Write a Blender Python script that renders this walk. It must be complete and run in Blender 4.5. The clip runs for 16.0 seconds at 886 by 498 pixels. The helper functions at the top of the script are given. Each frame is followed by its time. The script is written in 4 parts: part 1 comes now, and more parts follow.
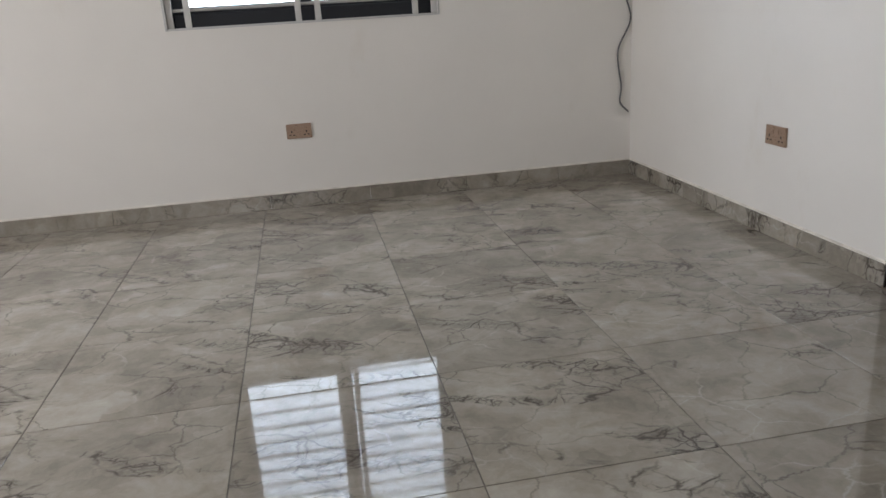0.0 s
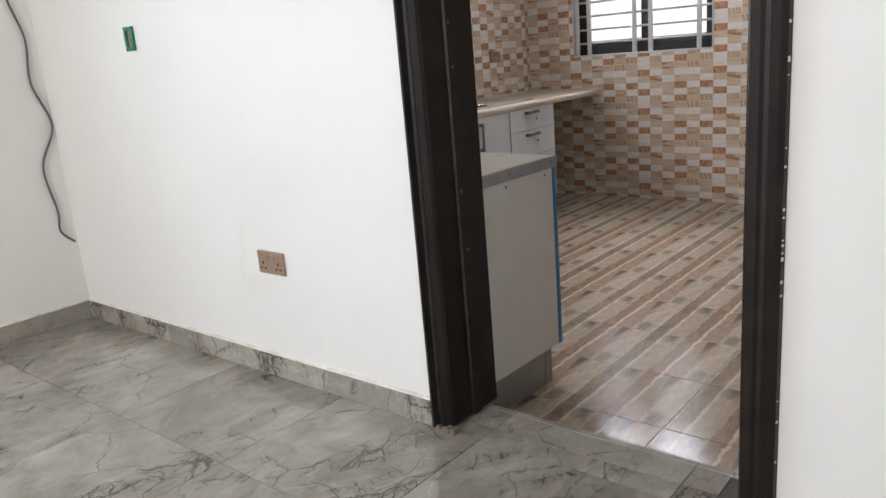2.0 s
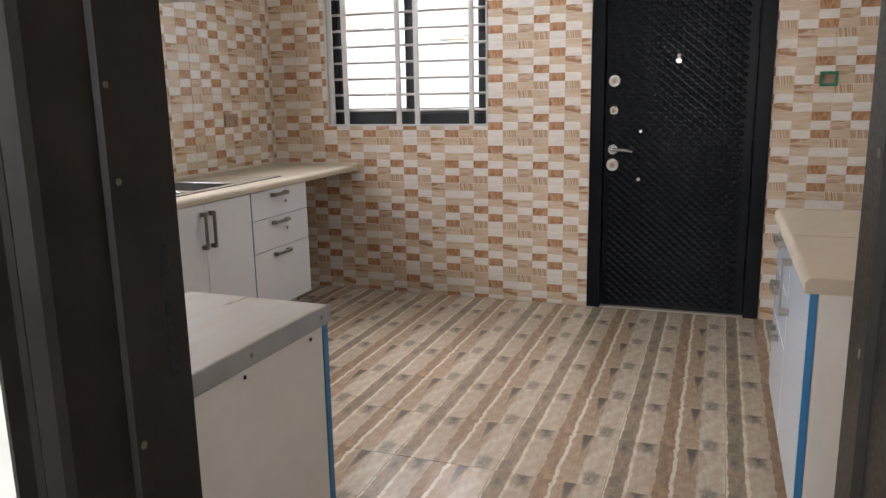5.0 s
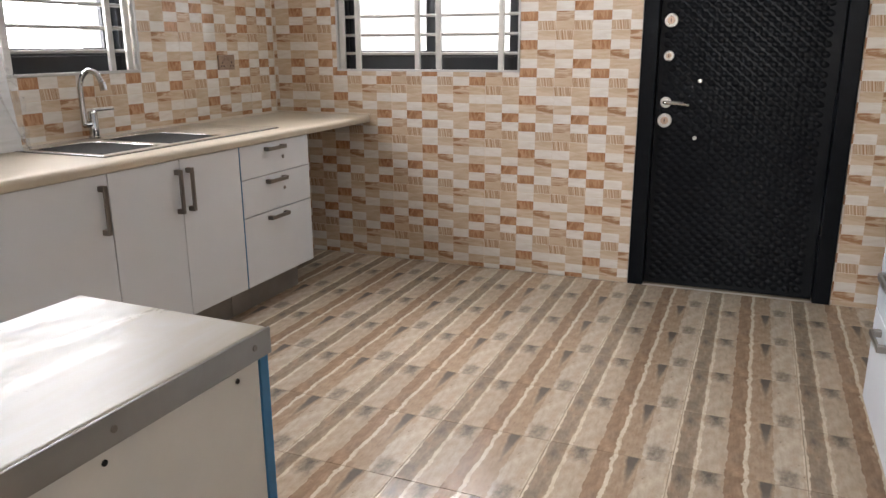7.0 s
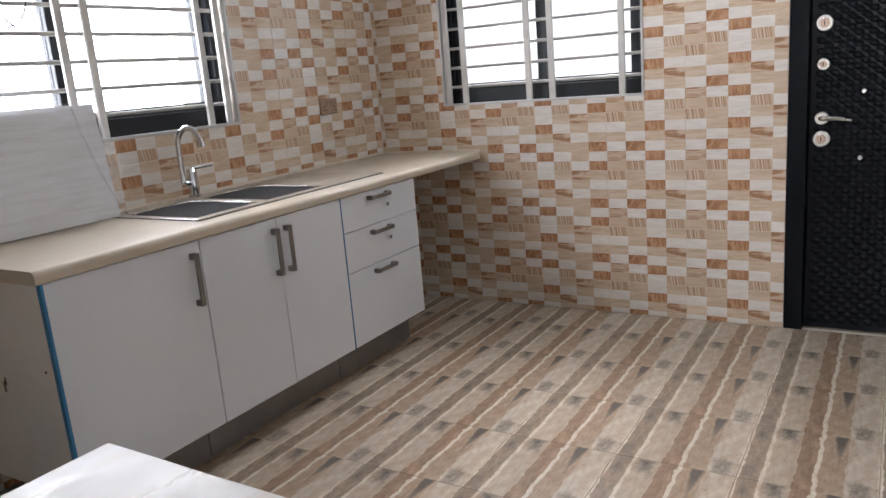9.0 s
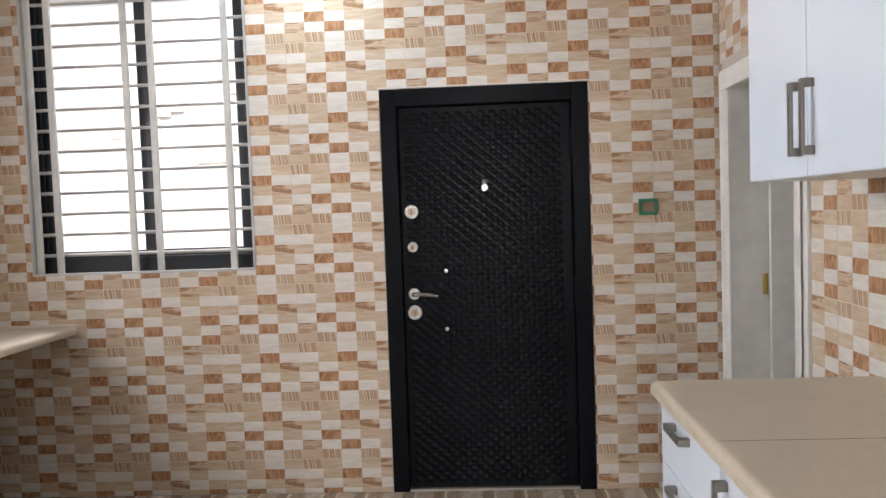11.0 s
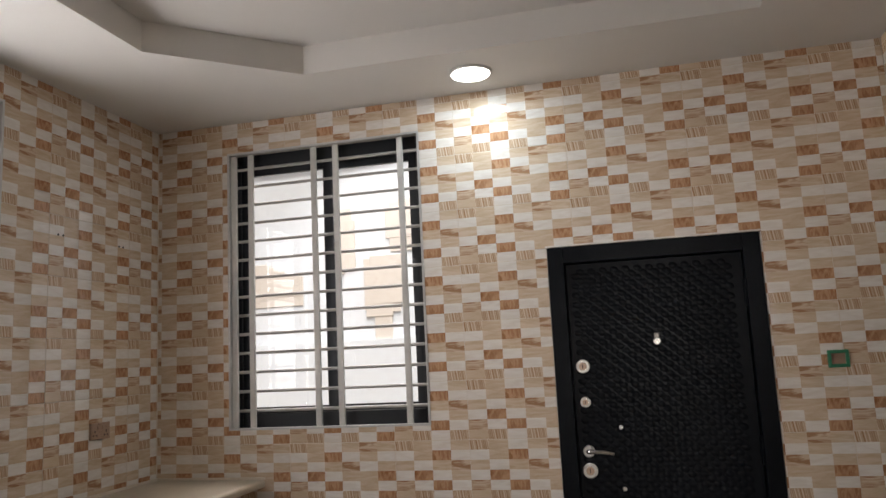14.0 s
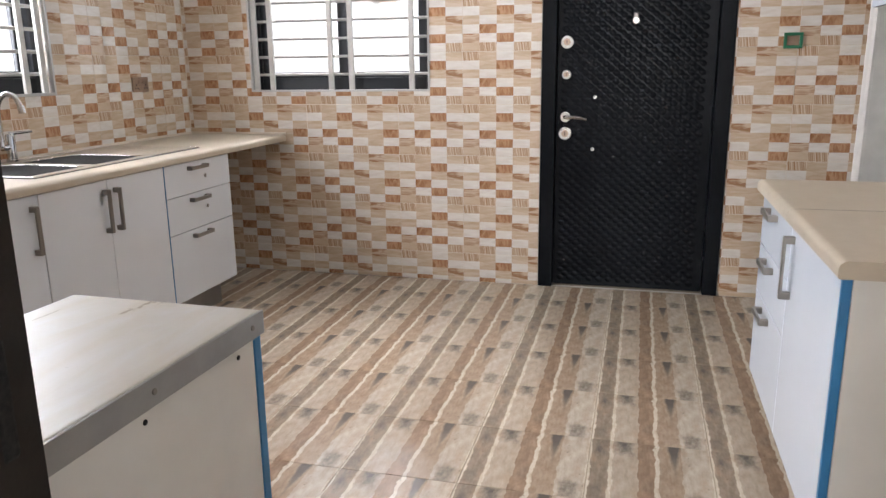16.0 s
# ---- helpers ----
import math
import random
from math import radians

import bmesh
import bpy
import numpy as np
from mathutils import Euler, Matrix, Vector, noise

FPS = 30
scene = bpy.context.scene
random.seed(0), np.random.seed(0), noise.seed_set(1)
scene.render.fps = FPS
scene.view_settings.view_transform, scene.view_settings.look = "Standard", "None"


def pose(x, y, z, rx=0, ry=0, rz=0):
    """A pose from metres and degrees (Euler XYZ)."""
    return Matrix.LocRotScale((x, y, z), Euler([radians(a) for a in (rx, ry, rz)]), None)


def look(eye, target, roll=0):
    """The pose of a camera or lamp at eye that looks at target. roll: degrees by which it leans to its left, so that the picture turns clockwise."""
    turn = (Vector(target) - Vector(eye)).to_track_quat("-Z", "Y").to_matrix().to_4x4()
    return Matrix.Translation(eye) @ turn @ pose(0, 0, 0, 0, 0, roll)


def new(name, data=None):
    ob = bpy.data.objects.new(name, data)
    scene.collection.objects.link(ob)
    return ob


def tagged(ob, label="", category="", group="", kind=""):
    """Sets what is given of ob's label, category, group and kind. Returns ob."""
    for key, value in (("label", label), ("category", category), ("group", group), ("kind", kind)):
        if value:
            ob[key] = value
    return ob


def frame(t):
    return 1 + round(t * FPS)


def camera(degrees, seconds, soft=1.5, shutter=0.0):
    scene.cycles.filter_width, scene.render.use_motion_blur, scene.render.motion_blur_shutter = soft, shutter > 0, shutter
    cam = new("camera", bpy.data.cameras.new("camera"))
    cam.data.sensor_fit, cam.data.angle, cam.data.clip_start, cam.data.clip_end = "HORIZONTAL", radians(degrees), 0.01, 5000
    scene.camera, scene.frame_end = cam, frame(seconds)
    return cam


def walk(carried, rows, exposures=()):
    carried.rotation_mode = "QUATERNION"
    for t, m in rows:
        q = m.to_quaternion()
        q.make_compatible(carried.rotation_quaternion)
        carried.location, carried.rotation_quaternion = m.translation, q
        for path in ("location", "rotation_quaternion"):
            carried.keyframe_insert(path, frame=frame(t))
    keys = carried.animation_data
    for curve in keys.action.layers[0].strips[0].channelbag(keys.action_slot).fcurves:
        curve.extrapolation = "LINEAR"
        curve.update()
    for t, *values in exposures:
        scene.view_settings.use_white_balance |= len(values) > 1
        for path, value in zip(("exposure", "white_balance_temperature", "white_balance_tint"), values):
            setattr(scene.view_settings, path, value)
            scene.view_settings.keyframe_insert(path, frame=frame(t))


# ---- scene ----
cam = camera(60.9, 16.0)
PATH = [
    (0, (0.343, 0.271, 1.241), (0.669, 2.152, 0.642), -3.6),
    (0.5, (0.379, 0.493, 1.238), (0.928, 2.307, 0.6), -3.2),
    (1, (0.468, 0.685, 1.241), (1.311, 2.395, 0.637), -3.1),
    (1.5, (0.593, 0.921, 1.304), (1.831, 2.4, 0.774), -6.3),
    (2, (0.756, 1.067, 1.329), (2.234, 2.315, 0.821), -4.8),
    (2.5, (0.895, 1.157, 1.331), (2.546, 2.208, 0.919), -4.4),
    (3, (0.987, 1.291, 1.355), (2.77, 2.114, 0.979), -4.4),
    (3.5, (1.07, 1.437, 1.391), (2.907, 2.125, 1.0), -2.1),
    (4, (1.24, 1.54, 1.396), (3.105, 2.181, 1.064), -1.3),
    (4.2, (1.325, 1.579, 1.405), (3.179, 2.249, 1.066), -1.1),
    (6.3, (2.232, 1.851, 1.333), (4.057, 2.505, 0.84), -0.7),
    (6.5, (2.25, 1.854, 1.33), (4.051, 2.569, 0.833), -0.8),
    (7, (2.334, 1.896, 1.327), (4.119, 2.633, 0.807), -0.3),
    (7.5, (2.429, 2.002, 1.338), (4.162, 2.888, 0.875), -2.3),
    (8, (2.502, 2.058, 1.341), (4.165, 3.059, 0.86), -4.0),
    (8.5, (2.61, 2.083, 1.356), (4.202, 3.21, 0.915), -4.0),
    (9, (2.687, 2.054, 1.362), (4.348, 3.075, 0.913), -4.7),
    (9.5, (2.725, 2.046, 1.378), (4.512, 2.864, 1.004), -5.0),
    (10, (2.738, 2.056, 1.376), (4.679, 2.444, 1.085), -2.5),
    (10.2, (2.747, 2.003, 1.368), (4.713, 2.244, 1.094), -2.3),
    (12.3, (2.737, 2.004, 1.62), (4.702, 2.257, 1.894), -2.1),
    (12.5, (2.724, 2.024, 1.612), (4.662, 2.325, 2.004), -1.9),
    (13, (2.692, 2.076, 1.627), (4.563, 2.533, 2.165), -1.7),
    (13.5, (2.675, 2.117, 1.587), (4.562, 2.61, 2.029), -1.9),
    (14, (2.634, 2.088, 1.524), (4.556, 2.561, 1.813), -2.8),
    (14.5, (2.496, 1.996, 1.46), (4.429, 2.502, 1.544), -1.9),
    (15, (2.362, 1.947, 1.416), (4.287, 2.466, 1.251), -1.2),
    (15.5, (2.227, 1.939, 1.363), (4.147, 2.423, 1.082), -1.1),
    (16, (2.091, 1.93, 1.325), (3.972, 2.421, 0.854), -0.7),
]
EXPOSURES = [(0.0, -1.24, 6600, 12), (0.7, -0.68, 6600, 12), (1.5, -0.2, 6500, 11), (2.0, -0.35, 6400, 10), (2.5, -0.42, 6400, 10), (3.5, -0.25, 6500, 10), (4.2, -0.2, 6550, 10),
             (6.3, 0.2, 6700, 10), (7.5, 0.1, 6750, 10), (8.5, 0.02, 6500, 10), (9.5, 0.0, 6150, 10), (10.2, 0.37, 6300, 9),
             (12.3, -0.78, 6950, 11), (13.5, -0.82, 6950, 11), (14.5, -0.58, 7000, 11), (15.0, -0.08, 6650, 10), (15.5, 0.28, 6450, 10), (16.0, 0.34, 6450, 10)]
walk(cam, [(t, look(eye, target, roll)) for t, eye, target, roll in PATH], EXPOSURES)

# ---- light: hazy bright daylight through the windows, added fill lamps, and one lit ceiling lamp ----
LZ = 0.175         # living room floor, one low step above the kitchen
CZ = 2.981         # ceilings
XW, XE, YS, YN = 2.59, 6.582, 0.80, 4.829   # kitchen wall faces
XL, YL = 2.386, 4.791                         # living room east and north faces
LX0, LY0 = -2.9, -3.1                         # living room west and south faces

world = bpy.data.worlds.new("sky")
scene.world = world
world.use_nodes = True
wt = world.node_tree
sky = wt.nodes.new("ShaderNodeTexSky")
sky.sky_type = "NISHITA"
sky.sun_disc = False
sky.sun_elevation, sky.sun_rotation = radians(52), radians(250)
sky.dust_density = 4.0
wt.links.new(sky.outputs[0], wt.nodes["Background"].inputs[0])
wt.nodes["Background"].inputs[1].default_value = 0.15
sun = new("sun", bpy.data.lights.new("sun", "SUN"))
sun.data.energy, sun.data.angle, sun.data.color = 5.0, radians(3), (1.0, 0.97, 0.93)
SUN_DIR = Vector((0.57, 0.22, -0.79))
sun.matrix_world = look((0, 0, 30), Vector((0, 0, 30)) + SUN_DIR)


def area_lamp(name, at, target, w, h, power, tint=(0.93, 0.97, 1.0)):
    """An area lamp: daylight at a window, added fill, or the downlight."""
    ob = new(name, bpy.data.lights.new(name, "AREA"))
    ob.data.shape, ob.data.size, ob.data.size_y = "RECTANGLE", w, h
    ob.data.energy, ob.data.color = power, tint
    ob.matrix_world = look(at, target)
    return ob


# added lamp high outside, out of view, standing in for sky light
area_lamp("sky_fill_east", (XE + 2.3, 4.5, 4.4), (XE - 0.5, 3.4, 1.6), 2.4, 1.6, 380, (0.97, 0.95, 1.0))
area_lamp("daylight_north", (4.63, YN + 0.34, 2.0), (4.63, 0, 2.0), 1.48, 1.5, 92, (0.93, 0.94, 1.0))
area_lamp("daylight_living", (0.41, YL + 0.34, 2.05), (0.41, 0, 2.05), 1.48, 1.5, 95, (0.72, 0.85, 1.0))
# fill lamps behind two unseen openings, added to brighten the living room
area_lamp("fill_south", (-0.6, LY0 - 0.3, 1.7), (-0.6, 0, 1.7), 2.4, 1.8, 40, (0.955, 0.96, 1.0))
area_lamp("fill_west", (LX0 - 0.3, 2.2, 1.75), (0, 2.2, 1.75), 2.1, 1.6, 180, (0.955, 0.96, 1.0))
lamp_light = area_lamp("lamp_light", (6.29, 2.797, CZ - 0.022), (6.29, 2.797, 0), 0.19, 0.19, 8.2, (0.70, 0.87, 1.0))
lamp_light.data.shape = "DISK"


# ---- materials ----
class Nodes:
    """A short way to write a node material."""

    def __init__(self, name):
        self.mat = bpy.data.materials.new(name)
        self.mat.use_nodes = True
        self.t = self.mat.node_tree
        self.bsdf = self.t.nodes["Principled BSDF"]

    def n(self, kind, inputs=None, **props):
        node = self.t.nodes.new("ShaderNode" + kind)
        if "operation" in props:
            node.operation = props["operation"]
        if "feature" in props:
            node.feature = props["feature"]
        if "data_type" in props:
            node.data_type, node.blend_type = props["data_type"], props["blend_type"]
        for key, value in (inputs or {}).items():
            self.put(node.inputs[key], value)
        return node

    def put(self, socket, value):
        if isinstance(value, bpy.types.NodeSocket):
            self.t.links.new(value, socket)
        else:
            socket.default_value = value

    def coords(self, kind="Object", scale=(1, 1, 1), shift=(0, 0, 0)):
        c = self.n("TexCoord")
        m = self.n("Mapping", {"Vector": c.outputs[kind], "Scale": scale, "Location": shift})
        return m.outputs[0]

    def noise(self, vec, scale, detail=4, rough=0.55, warp=0.0):
        return self.n("TexNoise", {"Vector": vec, "Scale": scale, "Detail": detail, "Roughness": rough, "Distortion": warp}).outputs[0]

    def ramp(self, fac, stops, mode="LINEAR"):
        r = self.n("ValToRGB", {"Fac": fac})
        r.color_ramp.interpolation = mode
        while len(r.color_ramp.elements) < len(stops):
            r.color_ramp.elements.new(0.5)
        for e, (p, c) in zip(r.color_ramp.elements, stops):
            e.position = p
            e.color = (*c, 1) if len(c) == 3 else c
        return r.outputs[0]

    def grey(self, fac, a, b, lo=0.0, hi=1.0):
        return self.n("MapRange", {"Value": fac, "From Min": a, "From Max": b, "To Min": lo, "To Max": hi}).outputs[0]

    def mix(self, fac, a, b, mode="MIX"):
        m = self.n("Mix", data_type="RGBA", blend_type=mode)
        for key, value in ((0, fac), (6, a), (7, b)):
            if isinstance(value, tuple) and len(value) == 3:
                value = (*value, 1)
            self.put(m.inputs[key], value)
        return m.outputs[2]

    def math(self, op, a, b=0.0, c=0.0):
        m = self.n("Math", operation=op)
        for k, v in enumerate((a, b, c)):
            self.put(m.inputs[k], v)
        return m.outputs[0]

    def done(self, color=None, rough=0.5, metal=0.0, bump=None, strength=0.2, distance=0.002, **extra):
        if color is not None:
            self.put(self.bsdf.inputs["Base Color"], (*color, 1) if isinstance(color, tuple) and len(color) == 3 else color)
        self.put(self.bsdf.inputs["Roughness"], rough)
        self.put(self.bsdf.inputs["Metallic"], metal)
        for key, value in extra.items():
            self.put(self.bsdf.inputs[key.replace("_", " ")], value)
        if bump is not None:
            b = self.n("Bump", {"Height": bump, "Strength": strength, "Distance": distance})
            self.put(self.bsdf.inputs["Normal"], b.outputs[0])
        return self.mat


def plain(name, color, rough=0.5, metal=0.0, vary=0.08, scale=9.0, bump=0.05):
    """Paint, plastic or metal with faint mottling and fine relief."""
    m = Nodes(name)
    v = m.coords()
    a, b = m.noise(v, scale), m.noise(v, scale * 14)
    lo, hi = tuple(c * (1 - vary) for c in color), tuple(min(1, c * (1 + vary)) for c in color)
    col = m.ramp(a, [(0.3, lo), (0.7, hi)])
    r = m.grey(b, 0.3, 0.7, max(0.02, rough * 0.85), min(1, rough * 1.2))
    return m.done(col, r, metal, b, bump, 0.001)


def plaster(name, color, dirt):
    m = Nodes(name)
    v = m.coords()
    big, fine = m.noise(v, 1.3, 6, 0.6), m.noise(v, 130, 3)
    col = m.ramp(big, [(0.3, tuple(c * 0.95 for c in color)), (0.65, color)])
    stain = m.grey(m.noise(m.coords(scale=(1, 1, 0.5)), 2.2, 8, 0.7), 0.62, 0.8, 0, 0.22)
    col = m.mix(stain, col, dirt)
    return m.done(col, 0.62, 0, m.noise(v, 60, 5), 0.12, 0.002)


def grey_marble(name="grey_marble", rough=0.025):
    """Polished warm grey porcelain with dark cracks and pale veins, other on every tile."""
    m = Nodes(name)
    c = m.n("TexCoord")
    info = m.n("ObjectInfo")
    off = m.n("VectorMath", {0: c.outputs["Object"], 1: m.n("CombineXYZ", {0: m.math("MULTIPLY", info.outputs["Random"], 37.0), 1: m.math("MULTIPLY", info.outputs["Random"], 91.0)}).outputs[0]}, operation="ADD").outputs[0]

    def warped(scale, detail, amount, base):
        push = m.n("VectorMath", {0: m.n("TexNoise", {"Vector": base, "Scale": scale, "Detail": detail, "Roughness": 0.65}).outputs[1], "Scale": amount}, operation="SCALE").outputs[0]
        return m.n("VectorMath", {0: base, 1: push}, operation="ADD").outputs[0]

    # everything runs along a slant, a little stretched
    slant = m.n("Mapping", {"Vector": off, "Rotation": (0, 0, 0.6), "Scale": (1.0, 1.35, 1.0)}).outputs[0]
    warp = warped(24.0, 5.0, 0.03, warped(7.0, 4.0, 0.085, warped(2.2, 2.0, 0.22, slant)))
    cloud = m.noise(warped(3.0, 4.0, 0.2, off), 4.2, 9, 0.7, 0.3)
    fog = m.noise(off, 1.7, 3, 0.5, 0.2)
    col = m.ramp(cloud, [(0.26, (0.185, 0.165, 0.134)), (0.47, (0.30, 0.272, 0.228)), (0.62, (0.375, 0.348, 0.302)), (0.78, (0.45, 0.423, 0.375))])
    # angular shards, each a little lighter or darker
    for scale, power in ((2.4, 0.36), (7.0, 0.2)):
        grey = m.n("RGBToBW", {0: m.n("TexVoronoi", {"Vector": warp, "Scale": scale}).outputs["Color"]}).outputs[0]
        col = m.mix(power, col, m.ramp(grey, [(0.2, (0.26, 0.26, 0.26)), (0.8, (0.74, 0.735, 0.72))]), "SOFT_LIGHT")
    # a few pale scratches
    edge = m.n("TexVoronoi", {"Vector": warp, "Scale": 3.4}, feature="DISTANCE_TO_EDGE").outputs[0]
    pale = m.math("MULTIPLY", m.grey(edge, 0.0, 0.018, 1, 0), m.grey(fog, 0.53, 0.62))
    col = m.mix(m.math("MULTIPLY", pale, 0.4), col, (0.55, 0.53, 0.48))
    # broken bands: smoky ground, then crackled veins at three sizes
    zone = m.noise(m.n("Mapping", {"Vector": slant, "Scale": (0.8, 2.0, 1)}).outputs[0], 1.7, 4, 0.6, 0.6)
    col = m.mix(m.grey(zone, 0.52, 0.68, 0, 0.4), col, (0.15, 0.136, 0.114))
    crack = None
    for scale, width, lo, hi, power in ((3.0, 0.013, 0.40, 0.60, 0.6), (4.2, 0.03, 0.50, 0.60, 1.0), (10.0, 0.05, 0.54, 0.62, 0.95), (24.0, 0.09, 0.56, 0.66, 0.8)):
        edge = m.n("TexVoronoi", {"Vector": warp, "Scale": scale}, feature="DISTANCE_TO_EDGE").outputs[0]
        thick = m.math("MULTIPLY", m.noise(off, 11, 3), width * 2)
        line = m.math("MAXIMUM", m.math("SUBTRACT", 1.0, m.math("DIVIDE", edge, thick)), 0.0)
        k = m.math("MULTIPLY", m.math("MULTIPLY", line, m.grey(zone if scale > 4 else m.noise(off, 2.8, 4), lo, hi)), power)
        crack = k if crack is None else m.math("MAXIMUM", crack, k)
    col = m.mix(m.math("MINIMUM", m.math("MULTIPLY", crack, 1.15), 0.9), col, (0.06, 0.05, 0.04))
    smear = m.noise(m.coords(), 12, 4)
    r = m.grey(smear, 0.3, 0.75, rough, rough + 0.03)
    return m.done(col, r, 0, m.noise(m.coords(), 4, 2), 0.006, 0.004)


def wood_floor_tile():
    """Printed ceramic: narrow boards with ragged cream edges and smoky grey ends."""
    m = Nodes("wood_look_ceramic")
    c = m.n("TexCoord")
    rnd = m.n("ObjectInfo").outputs["Random"]
    p = c.outputs["Object"]
    wave = m.math("ADD", m.math("MULTIPLY", m.noise(m.coords(scale=(1.6, 2.2, 1)), 9.0, 2, 0.5), 0.62), m.math("MULTIPLY", m.noise(p, 55, 5, 0.7), 0.38))
    sep = m.n("SeparateXYZ", {0: p})
    x, y = sep.outputs[0], sep.outputs[1]
    v = m.math("ADD", m.grey(y, -0.204, 0.204), m.math("MULTIPLY", m.math("SUBTRACT", wave, 0.5), 0.10))
    tan, pale, pale_b, brown, grey, cream = (0.37, 0.275, 0.195), (0.455, 0.378, 0.295), (0.505, 0.43, 0.345), (0.265, 0.172, 0.112), (0.27, 0.213, 0.162), (0.66, 0.58, 0.46)
    boards = m.ramp(v, [(0.0, cream), (0.014, pale_b), (0.235, tan), (0.424, cream), (0.458, brown), (0.59, pale), (0.797, cream), (0.829, grey), (0.977, cream)], "CONSTANT")
    grain = m.noise(m.coords(scale=(4, 45, 4)), 2.5, 6, 0.65)
    cloudy = m.noise(m.coords(scale=(1, 2.2, 1)), 13, 6, 0.65)
    warm = m.noise(m.coords(scale=(1, 2, 1), shift=(3.1, 1.7, 0)), 9, 4, 0.6)
    col = m.mix(0.2, boards, m.ramp(grain, [(0.25, (0.17, 0.125, 0.095)), (0.5, (0.36, 0.29, 0.225)), (0.8, (0.54, 0.46, 0.37))]))
    col = m.mix(m.grey(warm, 0.50, 0.68, 0, 0.45), col, (0.36, 0.24, 0.155))
    col = m.mix(1.0, col, m.ramp(cloudy, [(0.3, (0.31, 0.305, 0.30)), (0.7, (0.68, 0.675, 0.67))]), "SOFT_LIGHT")

    # smoky grey ends of the boards: brushed, square to the boards, fading along them
    def smoke(bx, by, sx, sy, power):
        jx = m.math("MULTIPLY", m.math("SUBTRACT", m.noise(p, 34, 4, 0.65), 0.5), 0.045)
        jy = m.math("MULTIPLY", m.math("SUBTRACT", m.noise(m.coords(shift=(5.3, 2.1, 0)), 38, 4, 0.65), 0.5), 0.028)
        dx = m.math("ABSOLUTE", m.math("DIVIDE", m.math("ADD", m.math("SUBTRACT", x, bx), jx), sx))
        dy = m.math("ABSOLUTE", m.math("DIVIDE", m.math("ADD", m.math("SUBTRACT", y, by), jy), sy))
        g = m.grey(m.math("MAXIMUM", dx, dy), 0.45, 1.1, 1, 0)
        return m.math("MULTIPLY", m.math("MULTIPLY", g, power), m.grey(cloudy, 0.36, 0.60, 1.0, 0.45))

    blot = smoke(0.162, 0.082, 0.06, 0.036, 1.0)
    for a in ((0.185, 0.083, 0.022, 0.034, 1.15), (-0.158, -0.152, 0.06, 0.032, 1.05), (-0.187, -0.150, 0.02, 0.030, 1.0), (0.155, 0.166, 0.075, 0.025, 0.75), (-0.15, 0.170, 0.05, 0.022, 0.4), (-0.08, 0.01, 0.04, 0.02, 0.35)):
        blot = m.math("MAXIMUM", blot, smoke(*a))
    # a dark wedge that narrows along the tan board
    wide = m.grey(x, -0.07, 0.204, -0.004, 0.021)
    wedge = m.grey(m.math("SUBTRACT", m.math("ABSOLUTE", m.math("SUBTRACT", y, -0.083)), m.math("ADD", wide, m.math("MULTIPLY", m.math("SUBTRACT", wave, 0.5), 0.02))), -0.006, 0.004, 1, 0)
    wedge = m.math("MULTIPLY", wedge, m.grey(x, -0.07, 0.15))
    blot = m.math("MAXIMUM", blot, m.math("MULTIPLY", wedge, 1.0))
    col = m.mix(m.math("MULTIPLY", m.math("MINIMUM", blot, 1.0), 0.88), col, (0.10, 0.092, 0.083))
    knots = m.n("TexVoronoi", {"Vector": p, "Scale": 36.0}).outputs[0]
    spots = m.math("MULTIPLY", m.grey(knots, 0.05, 0.15, 0.7, 0), m.grey(m.noise(p, 17, 2), 0.48, 0.58))
    col = m.mix(spots, col, (0.13, 0.09, 0.065))
    tone = m.n("HueSaturation", {"Color": col, "Value": m.grey(rnd, 0, 1, 0.94, 1.03)}).outputs[0]
    r = m.grey(m.noise(p, 25, 4), 0.3, 0.7, 0.08, 0.19)
    return m.done(tone, r, 0, m.math("ADD", grain, m.math("MULTIPLY", wave, 0.5)), 0.05, 0.001)


def wall_cell(name, dark, light, kind):
    """One printed field of the glazed wall tile."""
    m = Nodes(name)
    p = m.coords()
    if kind == "stripe":
        sep = m.n("SeparateXYZ", {0: p})
        lines = m.n("TexNoise", {"Vector": m.n("CombineXYZ", {0: m.math("MULTIPLY", m.math("ADD", sep.outputs[0], m.math("MULTIPLY", sep.outputs[1], 0.15)), 130.0)}).outputs[0], "Scale": 1.0, "Detail": 2.0}).outputs[0]
        col = m.ramp(lines, [(0.44, dark), (0.56, light)])
    elif kind == "brush":
        wav = m.noise(m.coords(scale=(9, 42, 1)), 1.0, 3, 0.5, 1.2)
        col = m.ramp(wav, [(0.42, light), (0.60, dark)])
    elif kind == "wood":
        wav = m.noise(m.coords(scale=(30, 9, 1)), 1.6, 5, 0.62, 1.4)
        col = m.ramp(wav, [(0.36, dark), (0.62, light)])
    else:
        wav = m.noise(m.coords(scale=(7, 36, 1)), 1.3, 4, 0.55, 0.8)
        col = m.ramp(wav, [(0.35, dark), (0.65, light)])
    tone = m.n("HueSaturation", {"Color": col, "Value": m.grey(m.n("ObjectInfo").outputs["Random"], 0, 1, 0.96, 1.04)}).outputs[0]
    return m.done(tone, m.grey(m.noise(p, 8, 2), 0.3, 0.7, 0.045, 0.09), 0, m.noise(p, 18, 2), 0.03, 0.002)


